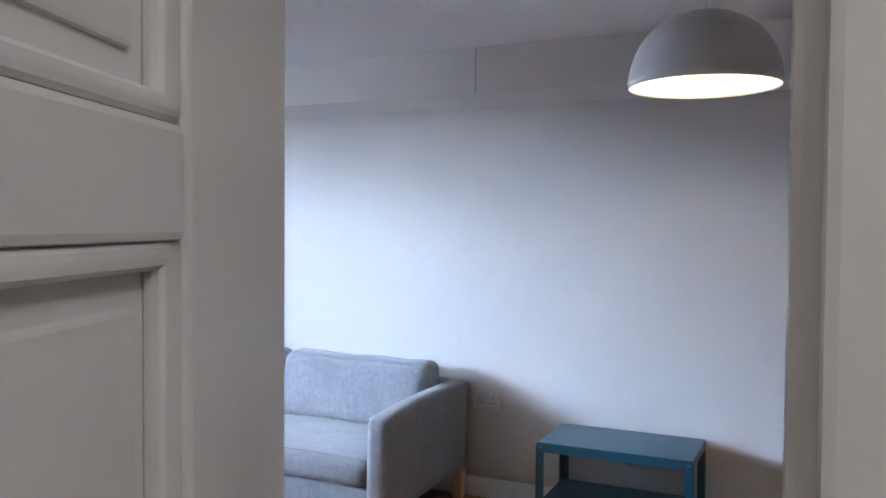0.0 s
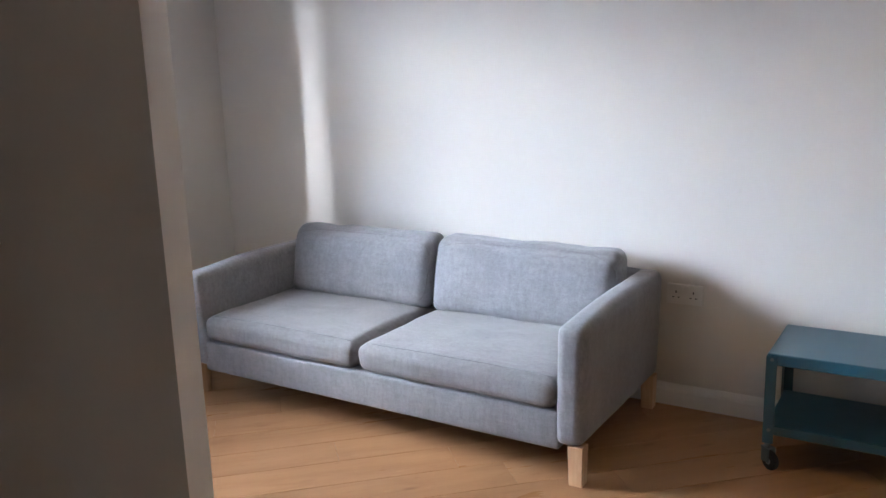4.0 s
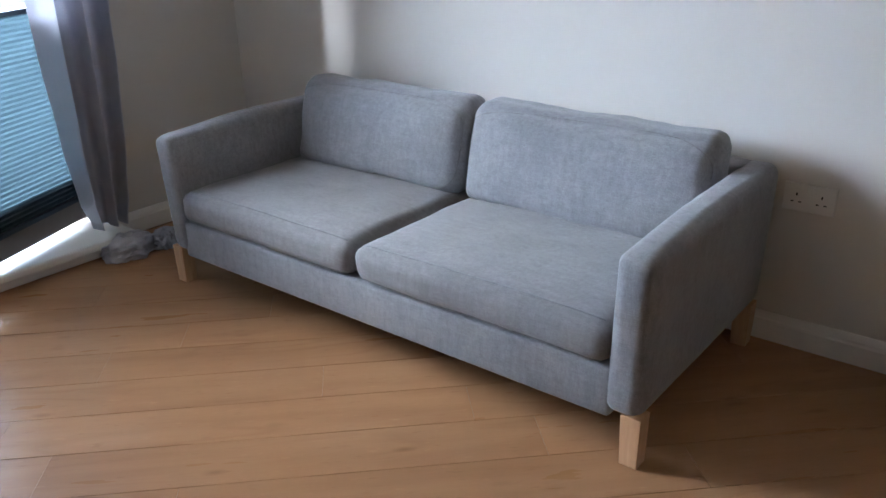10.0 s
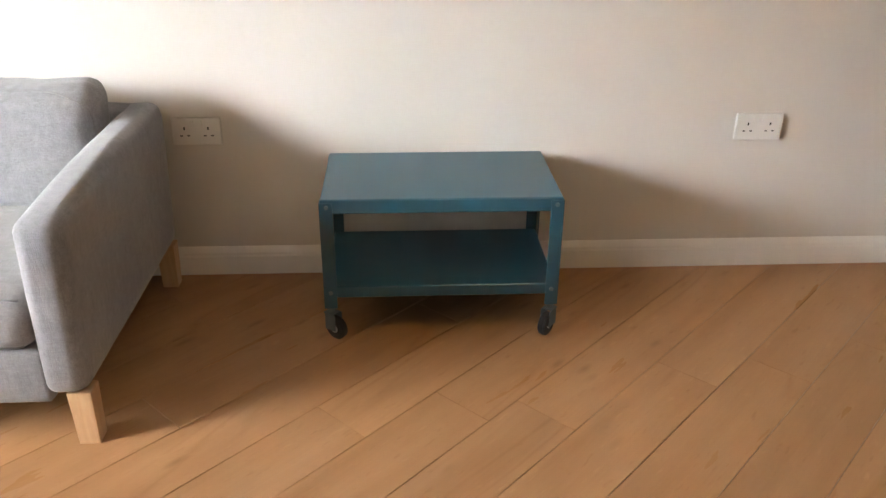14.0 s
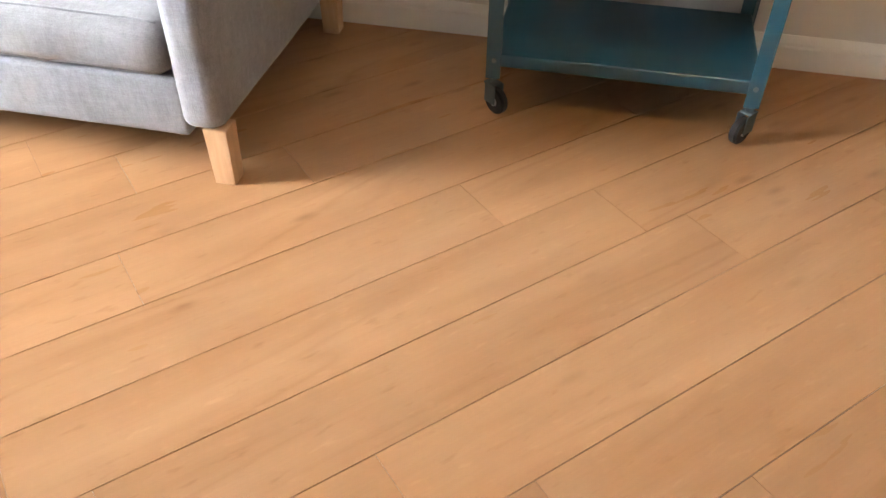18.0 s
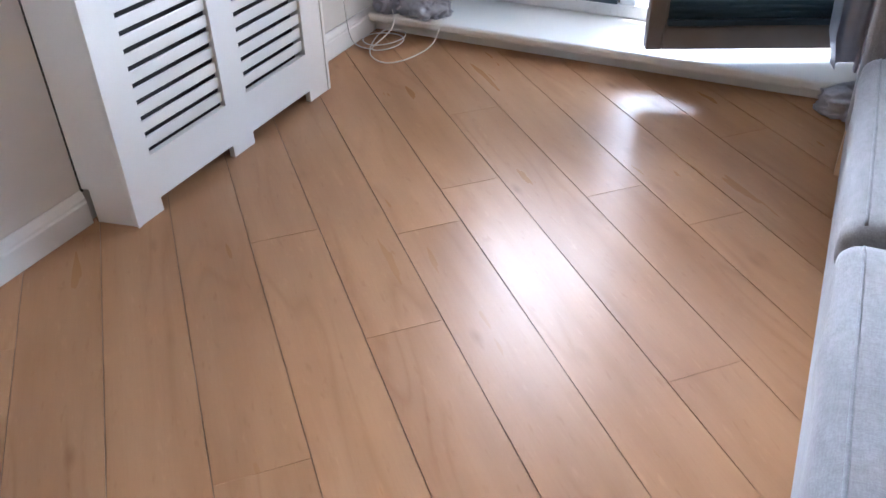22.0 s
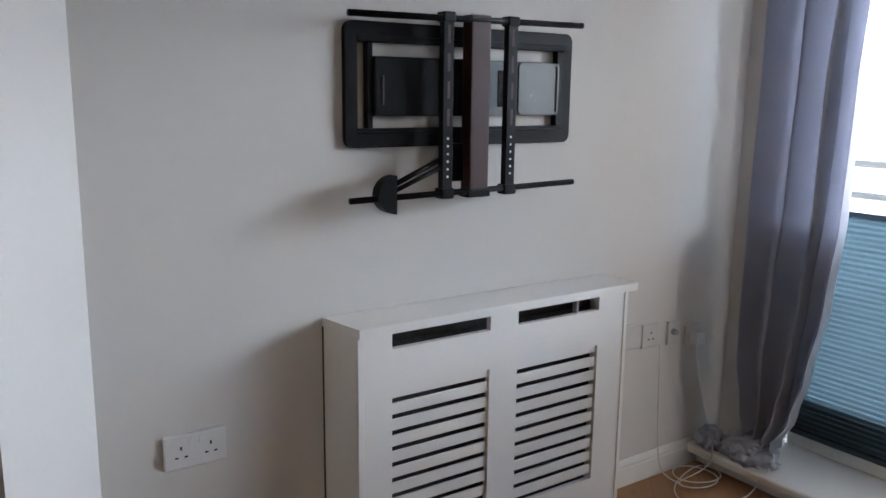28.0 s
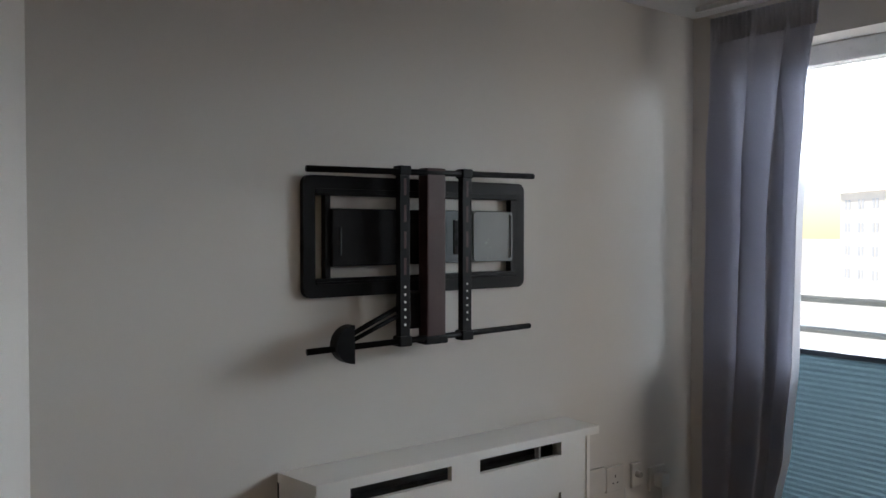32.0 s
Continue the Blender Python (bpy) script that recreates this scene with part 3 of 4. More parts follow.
# ---- sofa ----
def make_sofa():
    s = base("sofa", 1.77, -0.44, 0, "grey woven fabric two-cushion sofa with pale wooden legs", "sofa")
    ox, oy = 1.77, -0.44

    def put(name, bm, mat, label="", smooth=True):
        bmesh.ops.translate(bm, verts=bm.verts, vec=(-ox, -oy, 0))
        return part(name, bm, mat, s, label, smooth)

    put("seat_base", boxed(0.930, 2.695, -0.880, -0.06, 0.122, 0.264, 0.014, 3), SOFA, "fabric covered base rail")
    put("back_frame", pillow(0.86, 2.76, -0.17, -0.025, 0.140, 0.605, 9, 0.0, 0.002, 12, 5.0), SOFA)
    for x0, x1, out, sd in ((0.846, 0.946, -1, 1.0), (2.690, 2.798, 1, 2.0)):
        bm = pillow(x0, x1, -0.900, -0.03, 0.140, 0.604, 6, 0.0, 0.003, 24, sd)
        for v in bm.verts:
            k = (v.co.z - 0.14) / 0.464
            # the front leans back a little towards the floor and the top front edge is rolled
            if v.co.y < -0.6:
                v.co.y += 0.012 * (1 - k) * min(1, (-0.6 - v.co.y) / 0.2)
            roll = min(1, max(0, (k - 0.3) / 0.7))
            v.co.z -= 0.024 * roll * roll * max(0, (-0.55 - v.co.y)) / 0.35
            v.co.x -= out * 0.016 * (1 - k)
        put("armrest", bm, SOFA)
    for x0, x1, sd in ((0.944, 1.808, 11.0), (1.818, 2.690, 17.0)):
        bm = pillow(x0, x1, -0.892, -0.20, 0.268, 0.380, 6, 0.020, 0.008, 30, sd)
        tree = BVHTree.FromBMesh(bm)
        cush = put("seat_cushion", bm, SEAT, "slightly browned grey seat cushion, its colour darkened for dimmer light")
        for yy, side in ((-0.855, 1), (-0.874, -1)):
            pts = []
            for k in range(41):
                xx = x0 + 0.03 + (x1 - x0 - 0.06) * k / 40
                hitp = tree.ray_cast(Vector((xx, yy, 0.32 + side * 0.3)), Vector((0, 0, -side)))[0]
                if hitp:
                    pts.append(hitp)
            put("piping", tube(pts, 0.0034), PIPING, "", True).parent = cush
    for x0, x1, sd, sl in ((0.968, 1.800, 23.0, 0.0), (1.815, 2.684, 31.0, 0.006)):
        bm = pillow(x0, x1, -0.352, -0.195, 0.372, 0.708, 6, 0.034, 0.011, 34, sd, 0.085, 0.008, sl)
        tree = BVHTree.FromBMesh(bm)
        cush = put("back_cushion", bm, SOFA)
        # the seam that runs round the front face
        mid = Vector(((x0 + x1) / 2, -0.27, 0.54))
        pts = []
        for k in range(73):
            a = 2 * math.pi * k / 72
            ca, sa = math.cos(a), math.sin(a)
            out = Vector((math.copysign(abs(ca) ** 0.35, ca) * (x1 - x0) * 0.485, 0, math.copysign(abs(sa) ** 0.35, sa) * 0.150))
            hitp = tree.ray_cast(mid + out + Vector((0, -0.5, 0)), Vector((0, 1, 0)))[0]
            if hitp:
                pts.append(hitp)
        put("seam", tube(pts, 0.0017), PIPING, "", True).parent = cush
    for x in (0.842, 2.727):
        for y in (-0.880, -0.105):
            bm = boxed(x, x + 0.056, y, y + 0.055, 0, 0.148, 0.003)
            for v in bm.verts:
                if v.co.z < 0.05:
                    v.co.x += (x + 0.029 - v.co.x) * 0.12
                    v.co.y += (y + 0.027 - v.co.y) * 0.12
            put("leg", bm, LEG, "pale beech block leg", False)
    return s


make_sofa()


# ---- trolley ----
def make_trolley():
    x0, x1, y0, y1, top = 3.284, 3.947, -0.427, -0.040, 0.432
    t = base("trolley", (x0 + x1) / 2, (y0 + y1) / 2, 0, "teal powder-coated two-tier metal trolley on castors", "trolley")
    ox, oy = (x0 + x1) / 2, (y0 + y1) / 2

    def put(name, bm, mat, parent=t, label="", smooth=False):
        bmesh.ops.translate(bm, verts=bm.verts, vec=(-ox, -oy, 0))
        return part(name, bm, mat, parent, label, smooth)

    def tray(name, z, lip, inset):
        bm = boxed(x0 + inset, x1 - inset, y0 + inset, y1 - inset, z - lip, z, 0.006, 3)
        return put(name, bm, TEAL, t, "", False)

    tray("top_tray", top, 0.042, 0.0)
    tray("lower_shelf", 0.165, 0.036, 0.004)
    for sx in (0, 1):
        for sy in (0, 1):
            cx, cy2 = (x0, x1)[sx], (y0, y1)[sy]
            dx, dy = (1, -1)[sx], (1, -1)[sy]
            bm = bmesh.new()
            ex = cx + dx * 0.034
            ey = cy2 + dy * 0.034
            box(bm, min(cx, ex), max(cx, ex), min(cy2 - dy * 0.003, cy2), max(cy2 - dy * 0.003, cy2), 0.098, top - 0.008, 0.001, 1)
            box(bm, min(cx - dx * 0.003, cx), max(cx - dx * 0.003, cx), min(cy2 - dy * 0.003, ey), max(cy2 - dy * 0.003, ey), 0.098, top - 0.008, 0.001, 1)
            leg = put("post", bm, TEAL)
            for z in (top - 0.020, 0.150):
                b = rod(bmesh.new(), (cx + dx * 0.017, cy2 - dy * 0.003, z), (cx + dx * 0.017, cy2 - dy * 0.007, z), 0.006, 10)
                put("bolt", b, BOLT, leg, "small dull bolt head")
            wx, wy = cx + dx * 0.014, cy2 + dy * 0.012
            turn = Matrix.Translation((wx, wy, 0)) @ Matrix.Rotation(radians((52, -38)[sx] + (0, 25)[sy]), 4, "Z")
            fork = bmesh.new()
            rod(fork, (0, 0, 0.080), (0, 0, 0.106), 0.010, 12)
            box(fork, -0.016, -0.013, -0.026, 0.012, 0.028, 0.082, 0.001, 1)
            box(fork, 0.013, 0.016, -0.026, 0.012, 0.028, 0.082, 0.001, 1)
            box(fork, -0.016, 0.016, -0.016, 0.016, 0.078, 0.083, 0.001, 1)
            bmesh.ops.transform(fork, matrix=turn, verts=fork.verts)
            cas = put("castor", fork, BOLT, t, "dull steel fork castor")
            wh = rod(bmesh.new(), (-0.011, -0.018, 0.035), (0.011, -0.018, 0.035), 0.035, 28)
            bmesh.ops.bevel(wh, geom=[e for e in wh.edges if abs(e.verts[0].co.x - e.verts[1].co.x) < 1e-4], offset=0.004, segments=2, affect="EDGES")
            bmesh.ops.transform(wh, matrix=turn, verts=wh.verts)
            put("wheel", wh, RUBBER, cas, "black rubber wheel", False)
            hub = rod(bmesh.new(), (-0.0125, -0.018, 0.035), (0.0125, -0.018, 0.035), 0.012, 16)
            bmesh.ops.transform(hub, matrix=turn, verts=hub.verts)
            put("hub", hub, STEEL, cas, "pale wheel hub")
    return t


make_trolley()


# ---- sockets ----
def socket(x, y, z, face, gangs=2, label="white double wall socket", switches=True, w=None, mat=SOCKET):
    """A British wall socket; face is +1 for a wall that looks along +y, -1 along -y."""
    rz = 180 if face > 0 else 0
    ob = base("wall_socket", x, y, z, label, "socket", "wall sockets", rz)
    w = w or (0.150 if gangs == 2 else 0.086)
    part("plate", boxed(-w / 2, w / 2, -0.012, 0, -0.043, 0.043, 0.004, 3), mat, ob)
    if not switches:
        return ob
    for g in range(gangs):
        cx = 0 if gangs == 1 else (-0.036, 0.036)[g]
        holes = bmesh.new()
        for hx, hz, hw, hh in ((0, 0.010, 0.0045, 0.009), (-0.011, -0.013, 0.008, 0.004), (0.011, -0.013, 0.008, 0.004)):
            box(holes, cx + hx - hw / 2, cx + hx + hw / 2, -0.0128, -0.0110, hz - hh / 2, hz + hh / 2)
        part("pin_holes", holes, HOLE, ob)
        if gangs == 2:
            part("switch", boxed(cx * 0.36 - 0.006, cx * 0.36 + 0.006, -0.0155, -0.011, 0.016, 0.034, 0.0015), SOCKET, ob)
    return ob


socket(2.878, 0, 0.495, -1)
socket(4.649, 0, 0.494, -1)
socket(2.274, WY, 0.514, 1)
socket(0.768, WY, 0.548, 1, 1, "white blank wall plate", False, None, PLATE)
socket(0.678, WY, 0.540, 1, 1, "white single wall socket", True, None, PLATE)
aerial = socket(0.563, WY, 0.533, 1, 1, "white aerial wall plate with a dark plug", False, 0.05, PLATE)
part("aerial_plug", rod(bmesh.new(), (0, -0.030, 0.004), (0, -0.011, 0.004), 0.010, 14, 0.012), RAD, aerial, "grey coaxial plug")
socket(0.448, WY, 0.502, 1, 1, "white wall plate with a plug in it", True, None, PLATE)


# ---- radiator cover ----
def make_cover():
    xl, xr, yf, yb, h = 1.903, 0.957, -2.505, WY, 0.765
    c = base("radiator_cover", 1.48, -2.60, 0, "ivory painted wooden radiator cover with slatted grilles", "radiator cover")
    ox, oy = 1.48, -2.60

    def put(name, bm, mat=COVER, parent=c, label=""):
        bmesh.ops.translate(bm, verts=bm.verts, vec=(-ox, -oy, 0))
        return part(name, bm, mat, parent, label)

    t = 0.018
    sk = 0.026      # the side is splayed to fit the camera's view
    put("top_board", prism([(xr - 0.035, yb + 0.003), (xr - 0.035, yf + 0.012), (xl + 0.003, yf + 0.012), (xl + 0.003 + sk, yb + 0.003)], h, h + 0.024))
    side = prism([(xl - t, yf - t), (xl, yf - t), (xl + sk, yb + 0.004), (xl + sk - t, yb + 0.004)], 0.10, h)
    put("side_panel", side)
    put("side_foot", prism([(xl - t, yf - t), (xl, yf - t), (xl + sk * 0.8, yb + 0.024), (xl + sk * 0.8 - t, yb + 0.024)], 0.0, 0.10))
    put("side_panel", boxed(xr, xr + t, yb + 0.002, yf - t, 0, h, 0.0015, 1))
    # solid dark strip in place of the shaded gap
    put("gap_shade_strip", boxed(xl + sk - 0.004, xl + sk + 0.003, yb, yb + 0.0035, 0.09, h), DARK, c, "dark strip standing for the shade between cover and wall")
    gl = (1.491, 1.806)
    gr = (1.075, 1.392)
    fr = lambda a, b, z0, z1, nm: put(nm, boxed(a, b, yf - t, yf, z0, z1))
    fr(gl[1], xl, 0, h, "stile")
    fr(gr[1], gl[0], 0, h, "stile")
    fr(xr, gr[0], 0, h, "stile")
    for g in (gl, gr):
        fr(*g, 0.608, 0.720, "rail")
        fr(*g, 0.040, 0.168, "rail")
        z = 0.168 + 0.0145
        for k in range(10):
            bm = boxed(g[0], g[1], yf - 0.016, yf - 0.008, z, z + 0.0305, 0.0015, 1)
            put("slat", bm)
            z += 0.0446
    for side in (xl - 0.004, xr + 0.004):
        b = boxed(side - 0.008, side + 0.008, yf, yf + 0.004, 0.0, h, 0.0015, 1)
        put("edge_bead", b)
    put("slot_divider", boxed(1.150, 1.158, yf - 0.030, yf - 0.010, 0.720, 0.765, 0.001, 1), RAD)
    # dark sheet that paints the shade seen through the slats
    put("shade_lining", boxed(xr + t, xl - t, yb + 0.002, yb + 0.006, 0.02, h - 0.01), DARK, c, "dark sheet standing for the shade behind the grille")
    return c


make_cover()
rad = base("radiator", 1.43, -2.60, 0.10, "steel panel radiator behind the grille, coloured dark for the shade", "radiator")
# radiator coloured with the same painted shade
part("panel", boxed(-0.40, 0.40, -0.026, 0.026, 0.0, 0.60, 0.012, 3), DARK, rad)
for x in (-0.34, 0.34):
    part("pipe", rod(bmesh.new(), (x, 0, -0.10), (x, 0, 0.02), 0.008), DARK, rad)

# ---- television wall bracket ----
def make_bracket():
    b = base("tv_bracket", 1.50, WY, 1.37, "black steel swing-arm television wall bracket without a screen", "tv bracket")
    ox, oy, oz = 1.50, WY, 1.37

    def put(name, bm, mat=BLACK, parent=b, label="", smooth=False):
        bmesh.ops.translate(bm, verts=bm.verts, vec=(-ox, -oy, -oz))
        return part(name, bm, mat, parent, label, smooth)

    x0, x1, z0, z1, y = 1.112, 1.866, 1.222, 1.537, WY

    def ring(a0, a1, c0, c1, w, d0, d1, r):
        """A flat frame with rounded outer corners."""
        bm = bmesh.new()

        def loop(e, rr):
            pts = []
            for cx, cz, s in ((a1 - e - rr, c1 - e - rr, 0), (a0 + e + rr, c1 - e - rr, 90), (a0 + e + rr, c0 + e + rr, 180), (a1 - e - rr, c0 + e + rr, 270)):
                for k in range(6):
                    g = radians(s + 18 * k)
                    pts.append((cx + rr * math.cos(g), cz + rr * math.sin(g)))
            return pts

        o, i = loop(0, r), loop(w, max(0.002, r - w * 0.6))
        vo = [[bm.verts.new((px, yy, pz)) for px, pz in pts] for pts in (o, i) for yy in (d0, d1)]
        n = len(o)
        for k in range(n):
            j = (k + 1) % n
            for p, q in ((0, 1), (1, 3), (3, 2), (2, 0)):
                bm.faces.new((vo[p][k], vo[p][j], vo[q][j], vo[q][k]))
        return bm

    put("wall_frame", ring(x0, x1, z0, z1, 0.034, y, y + 0.018, 0.024))
    for za, zb in ((z1 - 0.052, z1 - 0.034), (z0 + 0.034, z0 + 0.050)):
        put("cross_bar", boxed(x0 + 0.034, x1 - 0.034, y + 0.006, y + 0.020, za, zb, 0.002))
        put("bar_lip", boxed(x0 + 0.034, x1 - 0.034, y + 0.020, y + 0.025, za + 0.002, za + 0.007, 0.001, 1))
    put("side_upright", boxed(1.792, 1.808, y + 0.004, y + 0.026, z0 + 0.050, z1 - 0.052, 0.002))
    put("side_upright", boxed(1.150, 1.174, y + 0.004, y + 0.026, z0 + 0.050, z1 - 0.052, 0.002))
    put("arm_plate", boxed(1.470, 1.792, y + 0.008, y + 0.034, 1.302, 1.452, 0.005), BLACK)
    # this plate's window reflection is painted as blue-grey
    right = put("arm_plate", boxed(1.176, 1.470, y + 0.010, y + 0.036, 1.302, 1.452, 0.005), BLACK2, b, "glossy plate coloured grey for the window light it reflects")
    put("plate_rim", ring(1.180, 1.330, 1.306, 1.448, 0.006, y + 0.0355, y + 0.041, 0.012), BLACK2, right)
    put("handle_slot", boxed(1.384, 1.402, y + 0.034, y + 0.0385, 1.326, 1.426, 0.004), HOLE, right, "dark hand slot")
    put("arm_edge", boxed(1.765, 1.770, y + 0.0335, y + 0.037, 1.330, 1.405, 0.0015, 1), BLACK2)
    put("post", boxed(1.472, 1.535, y + 0.052, y + 0.094, 1.096, 1.564, 0.004), POSTMAT, b, "dark brown steel post")
    put("pivot", boxed(1.530, 1.582, y + 0.030, y + 0.062, 1.128, 1.230, 0.006), BLACK)
    for xa in (1.398, 1.608):
        bm = boxed(xa - 0.016, xa + 0.016, y + 0.090, y + 0.095, 1.100, 1.562, 0.001, 1)
        box(bm, xa - 0.016, xa - 0.013, y + 0.074, y + 0.094, 1.100, 1.562, 0.001, 1)
        box(bm, xa + 0.013, xa + 0.016, y + 0.074, y + 0.094, 1.100, 1.562, 0.001, 1)
        rail_ob = put("slotted_rail", bm)
        for k in range(6):
            s = bmesh.new()
            rod(s, (xa, y + 0.0945, 1.146 + 0.020 * k), (xa, y + 0.0958, 1.146 + 0.020 * k), 0.0032, 10)
            put("hole", s, SOCKET, rail_ob, "small round hole")
        for z in (1.30, 1.37, 1.44, 1.51):
            s = boxed(xa - 0.004, xa + 0.004, y + 0.0946, y + 0.0956, z - 0.022, z + 0.022, 0.0005, 1)
            put("slot", s, POSTMAT, rail_ob)
        put("clamp", boxed(xa - 0.020, xa + 0.020, y + 0.064, y + 0.100, 1.088, 1.116, 0.004), BLACK)
        put("clamp", boxed(xa - 0.018, xa + 0.018, y + 0.064, y + 0.100, 1.540, 1.566, 0.004), BLACK)
    put("clamp", boxed(1.466, 1.541, y + 0.050, y + 0.097, 1.086, 1.108, 0.004), BLACK)
    put("long_rod", rod(bmesh.new(), (1.141, y + 0.088, 1.556), (1.893, y + 0.088, 1.546), 0.0082, 12), BLACK, b, "", True)
    put("long_rod", rod(bmesh.new(), (1.154, y + 0.088, 1.110), (1.893, y + 0.088, 1.098), 0.0082, 12), BLACK, b, "", True)
    disc = bmesh.new()
    n = 18
    ring_a = []
    for yy in (y + 0.070, y + 0.106):
        pts = [disc.verts.new((1.768 + 0.052 * math.sin(math.pi * k / n), yy, 1.108 - 0.049 * math.cos(math.pi * k / n))) for k in range(n + 1)]
        ring_a.append(pts)
    disc.faces.new(ring_a[0])
    disc.faces.new(ring_a[1])
    for k in range(n + 1):
        j = (k + 1) % (n + 1)
        disc.faces.new((ring_a[0][k], ring_a[0][j], ring_a[1][j], ring_a[1][k]))
    put("level_knob", disc, BLACK, b, "half-round black knob")
    put("link_arm", rod(bmesh.new(), (1.775, y + 0.080, 1.126), (1.600, y + 0.070, 1.196), 0.007, 10), BLACK, b, "", True)
    put("link_arm", rod(bmesh.new(), (1.775, y + 0.092, 1.114), (1.600, y + 0.082, 1.178), 0.006, 10), BLACK, b, "", True)
    return b


make_bracket()


# ---- pendant lamps ----
def pendant(x, y, z, dia=0.49):
    ob = base("pendant_lamp", x, y, z, "white dome pendant lamp, switched on", "pendant lamp", "dome pendant lamps")
    r, h = dia / 2, dia * 0.50
    bm = bmesh.new()
    n, m = 48, 16
    rows = []
    for k in range(m + 1):
        a = math.pi / 2 * k / m
        rr, zz = r * math.cos(a) ** 0.85, h * math.sin(a)
        rows.append((max(rr, 0.028), zz))
    out = [[bm.verts.new((rr * math.cos(2 * math.pi * i / n), rr * math.sin(2 * math.pi * i / n), zz)) for i in range(n)] for rr, zz in rows]
    inn = [[bm.verts.new(((rr - 0.004) * math.cos(2 * math.pi * i / n), (rr - 0.004) * math.sin(2 * math.pi * i / n), max(0, zz - 0.004 * (zz > 0)))) for i in range(n)] for rr, zz in rows]
    for g in (out, inn):
        for a, b in zip(g, g[1:]):
            for i in range(n):
                j = (i + 1) % n
                bm.faces.new((a[i], a[j], b[j], b[i]))
    for i in range(n):
        j = (i + 1) % n
        bm.faces.new((out[0][i], out[0][j], inn[0][j], inn[0][i]))
        bm.faces.new((out[-1][i], out[-1][j], inn[-1][j], inn[-1][i]))
    part("shade", bm, SHADE, ob, "white enamelled dome shade", True)
    cord_top = CZ - z
    part("cord", rod(bmesh.new(), (0, 0, h - 0.01), (0, 0, cord_top), 0.003, 8), CABLE, ob)
    part("ceiling_rose", rod(bmesh.new(), (0, 0, cord_top - 0.075), (0, 0, cord_top), 0.006, 20, 0.045), SHADE, ob, "", True)
    part("lamp_holder", rod(bmesh.new(), (0, 0, h - 0.075), (0, 0, h - 0.004), 0.024, 16), SHADE, ob, "", True)
    bulb = bmesh.new()
    bmesh.ops.create_uvsphere(bulb, u_segments=20, v_segments=12, radius=0.038)
    bmesh.ops.translate(bulb, verts=bulb.verts, vec=(0, 0, h - 0.115))
    part("bulb", bulb, BULB, ob, "glowing warm bulb", True)
    lt = new("lamp_light", bpy.data.lights.new("lamp_light", "POINT"))
    lt.data.energy, lt.data.color, lt.data.shadow_soft_size = 0.95, (1.0, 0.72, 0.38), 0.03
    lt.location = (x, y, z + h - 0.165)
    return ob


pendant(1.870, -1.195, 1.803, 0.45)
pendant(4.068, -1.235, 1.803, 0.45)

# ---- flush light on the hall's ceiling, unseen, added to light the open door ----
hall = base("ceiling_light", 5.05, -4.05, CZ, "small round white hall ceiling light, switched on", "ceiling light")
part("backplate", rod(bmesh.new(), (0, 0, -0.022), (0, 0, 0), 0.12, 32), SHADE, hall, "", True)
bowl = bmesh.new()
bmesh.ops.create_uvsphere(bowl, u_segments=28, v_segments=12, radius=0.105)
for v in bowl.verts:
    v.co.z = min(0.0, v.co.z) * 0.5 - 0.023
part("diffuser", bowl, glow("hall_diffuser", (1.0, 0.95, 0.88), 0.5), hall, "glowing opal bowl", True)
hl = new("hall_lamp", bpy.data.lights.new("hall_lamp", "POINT"))
hl.data.energy, hl.data.color, hl.data.shadow_soft_size = 1.25, (1.0, 0.84, 0.66), 0.08
hl.location = (5.05, -4.05, CZ - 0.18)

# ---- entry door and frame ----
H0, H1 = Vector((4.500, -4.320, 0)), Vector((4.253, -3.592, 0))
dl = (H1 - H0).length
ang = math.degrees(math.atan2((H1 - H0).y, (H1 - H0).x))


def make_door():
    d = tagged(new("door_1"), "white painted panelled door standing open", "door", "", "structure")
    d.matrix_world = pose(H0.x, H0.y, 0.006, 0, 0, ang)
    w, h, t = dl, 2.02, 0.036
    st, rail0, rail1 = 0.070, 1.374, 1.399
    part("stile", boxed(0, st, 0, t, 0, h, 0.002), DOOR, d)
    part("stile", boxed(w - st, w, 0, t, 0, h, 0.002), DOOR, d)
    for a, b in ((0, 0.20), (rail0, rail1), (h - 0.11, h)):
        part("rail", boxed(st, w - st, 0.0005, t - 0.0005, a, b, 0.002), DOOR, d)
    for a, b in ((0.20, rail0), (rail1, h - 0.11)):
        bm = boxed(st, w - st, 0.006, t - 0.006, a, b)
        box(bm, st + 0.015, w - st - 0.015, 0.0045, t - 0.0045, a + 0.013, b - 0.013, 0.0014, 2)
        part("panel", bm, DOOR, d)
        for side in (-1, 1):
            ys = (0.001, 0.0065) if side < 0 else (t - 0.0065, t - 0.001)
            mould = bmesh.new()
            for q in ((st, st + 0.010, a, b), (w - st - 0.010, w - st, a, b), (st, w - st, a, a + 0.006), (st, w - st, b - 0.006, b)):
                box(mould, q[0], q[1], ys[0], ys[1], q[2], q[3], 0.0026, 3)
            part("moulding", mould, DOOR, d)
    return d


make_door()
frame_ob = tagged(new("door_frame"), "white painted door jamb", "door frame", "", "structure")
part("jamb", boxed(4.392, 4.485, -3.57, -3.45, 0, 2.06, 0.003), TRIM, frame_ob)
part("architrave", boxed(4.400, 4.54, -3.585, -3.57, 0, 2.06, 0.004), TRIM, frame_ob)
part("architrave", boxed(4.452, 4.54, -3.45, -3.435, 0, 2.06, 0.004), TRIM, frame_ob)

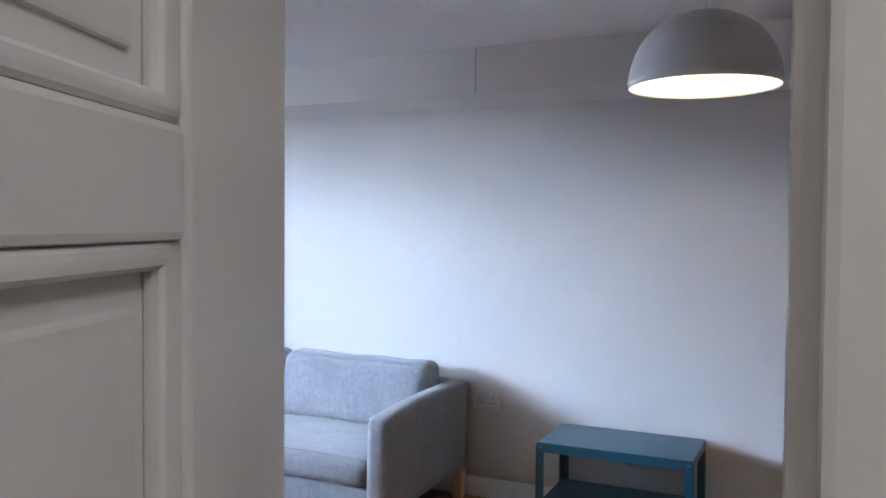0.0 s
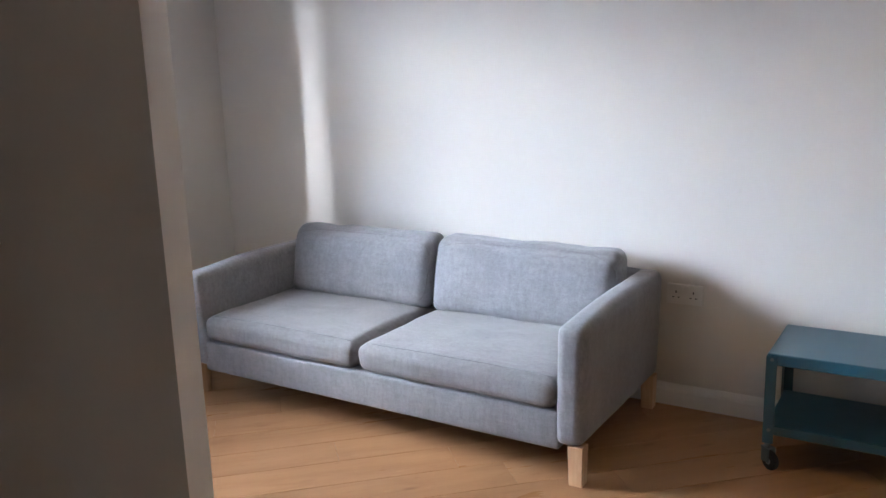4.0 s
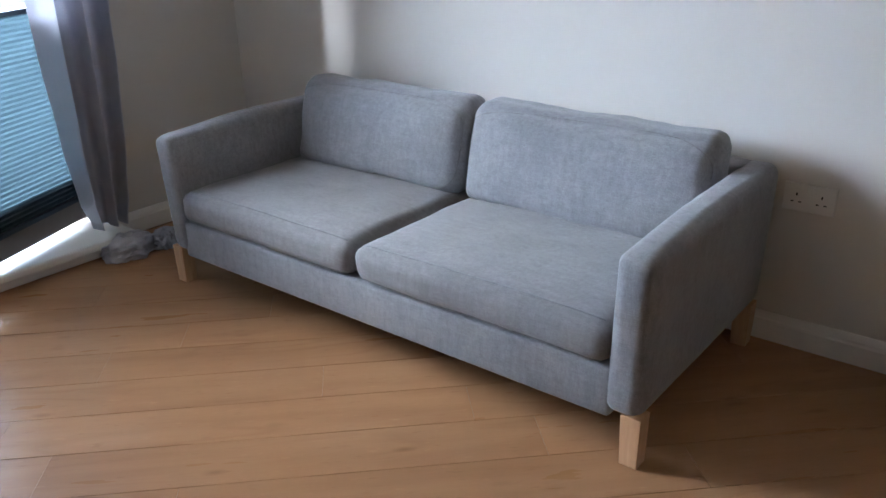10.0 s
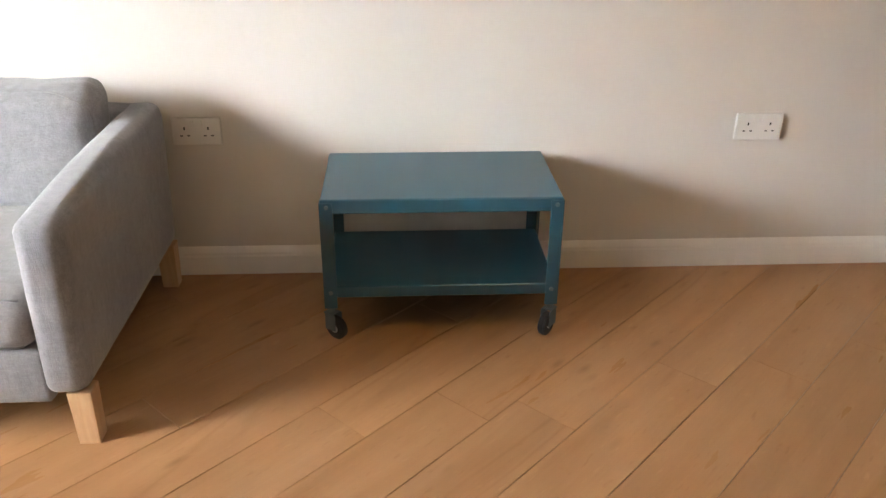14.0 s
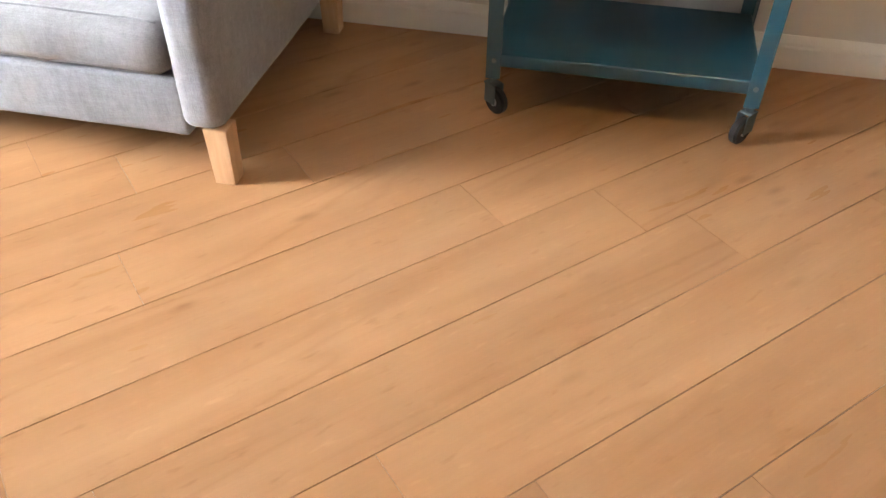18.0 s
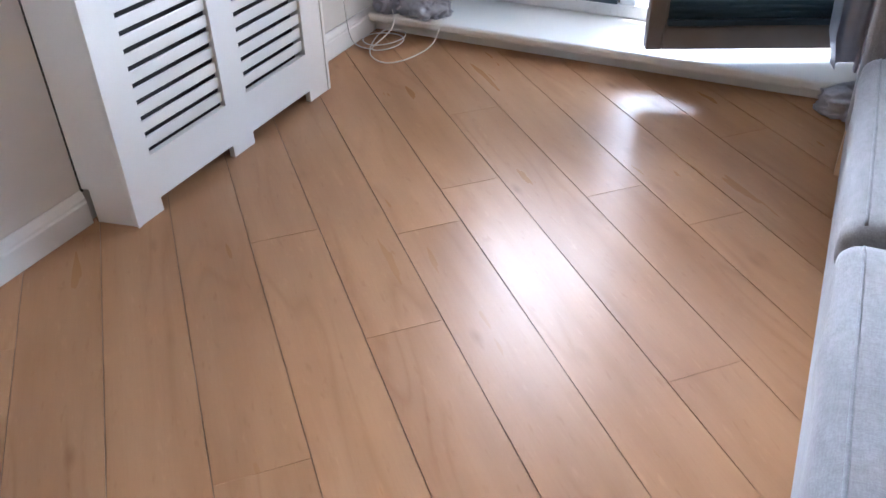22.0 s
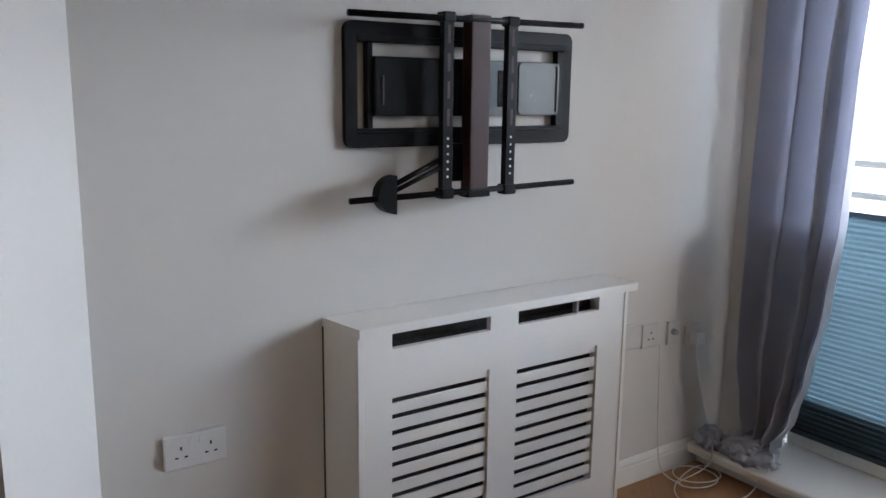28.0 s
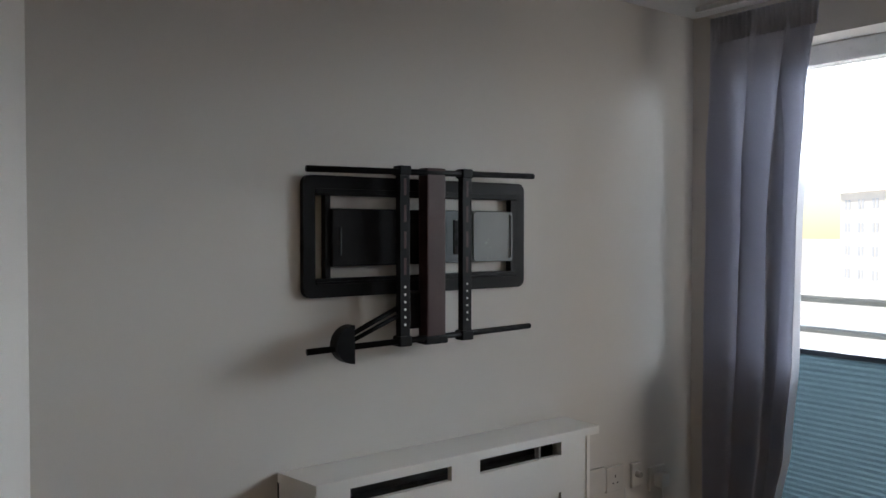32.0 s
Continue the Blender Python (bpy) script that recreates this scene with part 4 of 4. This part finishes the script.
# ---- cables ----
def cable(name, pts, r, label, mat=CABLE):
    cu = bpy.data.curves.new(name, "CURVE")
    cu.dimensions, cu.bevel_depth, cu.bevel_resolution = "3D", r, 3
    sp = cu.splines.new("NURBS")
    sp.points.add(len(pts) - 1)
    for p, q in zip(sp.points, pts):
        p.co = (*q, 1)
    sp.use_endpoint_u, sp.order_u, sp.resolution_u = True, 4, 8
    cu.materials.append(mat)
    return tagged(new(name, cu), label, "cable")


loop = [(0.455, WY + 0.035, 0.49), (0.45, WY + 0.04, 0.40), (0.41, WY + 0.045, 0.26), (0.375, WY + 0.06, 0.15), (0.42, WY + 0.10, 0.13), (0.46, -2.49, 0.05)]
for k in range(20):
    a = 0.55 * k - 0.4
    rr = 0.084 + 0.006 * math.sin(k * 0.9)
    loop.append((0.528 + rr * math.cos(a), -2.522 + rr * math.sin(a), 0.006 + 0.0015 * k + 0.012 * max(0, math.sin(a))))
loop += [(0.625, -2.545, 0.012), (0.695, -2.475, 0.006), (0.700, -2.400, 0.006), (0.620, -2.360, 0.006), (0.510, -2.335, 0.006), (0.455, -2.328, 0.03), (0.430, -2.325, 0.088), (0.340, -2.335, 0.086)]
cable("coiled_cable", loop, 0.0023, "thin white cable looped loosely on the floor")
cable("wall_cable", [(0.625, WY + 0.01, 0.50), (0.622, WY + 0.012, 0.35), (0.615, WY + 0.018, 0.10), (0.605, WY + 0.03, 0.008), (0.60, WY + 0.08, 0.006), (0.60, -2.52, 0.006)], 0.0020, "thin white cable running down the wall")
plug = base("plug", 0.448, WY + 0.012, 0.502, "white plug in the wall socket", "plug")
part("body", boxed(-0.024, 0.024, 0, 0.035, -0.026, 0.022, 0.007, 3), SOCKET, plug)

# ---- floor: boards laid at forty-five degrees ----
floor = structure("floor", boxed(-0.02, EX + 0.1, -4.5, 0.1, -0.06, -0.0035), GAP, "oak laminate floor laid diagonally", "floor")
PW, PL, V0 = 0.1800, 1.297, 2.494
STARTS = {-5: 0.080, -4: 1.160, -3: 0.552, -2: 0.977, -1: -0.153, 0: 0.207, 1: 1.048, 2: 0.489, 3: 0.740, 4: 0.855, 5: 1.262, 6: 1.453, 7: 0.456, 8: 1.838}
random.seed(175)


def clip(poly, axis, limit, keep_less):
    out = []
    for k, p in enumerate(poly):
        q = poly[(k + 1) % len(poly)]
        fa = (p[axis] - limit) * (1 if keep_less else -1)
        fb = (q[axis] - limit) * (1 if keep_less else -1)
        if fa <= 0:
            out.append(p)
        if fa * fb < 0:
            s = fa / (fa - fb)
            out.append((p[0] + (q[0] - p[0]) * s, p[1] + (q[1] - p[1]) * s))
    return out


R2 = math.sqrt(0.5)
far = bmesh.new()
for k in range(-17, 37):
    va, vb = V0 + k * PW, V0 + (k + 1) * PW
    u = STARTS.get(k, random.uniform(0, PL)) - 8 * PL
    while u < 5.8:
        ua, ub = u, u + PL
        u += PL
        g, e = 0.0011, 0.0005
        poly = [((a + b) * R2, (a - b) * R2) for a, b in ((ua + e, va + g), (ub - e, va + g), (ub - e, vb - g), (ua + e, vb - g))]
        for axis, lim, less in ((0, WX + 0.03, False), (0, EX + 0.02, True), (1, -4.42, False), (1, 0.03, True)):
            poly = clip(poly, axis, lim, less) if poly else poly
        if len(poly) < 3:
            continue
        if all(px < 2.3 and py < -2.76 for px, py in poly):
            continue
        cxm = sum(p[0] for p in poly) / len(poly)
        cym = sum(p[1] for p in poly) / len(poly)
        loc = [(((px - cxm) + (py - cym)) * R2, (-(px - cxm) + (py - cym)) * R2) for px, py in poly]
        away = cxm > 5.5
        bm = far if away else bmesh.new()
        rim = poly if away else loc
        top = [bm.verts.new((a, b, 0.0)) for a, b in rim]
        low = [bm.verts.new((a, b, -0.012)) for a, b in rim]
        bm.faces.new(top)
        bm.faces.new(low)
        for i in range(len(loc)):
            j = (i + 1) % len(loc)
            bm.faces.new((top[i], top[j], low[j], low[i]))
        if not away:
            b = part("plank", bm, PLANK, floor)
            b.matrix_world = pose(cxm, cym, 0, 0, 0, 45)
tagged(part("far_planks", far, PLANK, floor), kind="stuff")
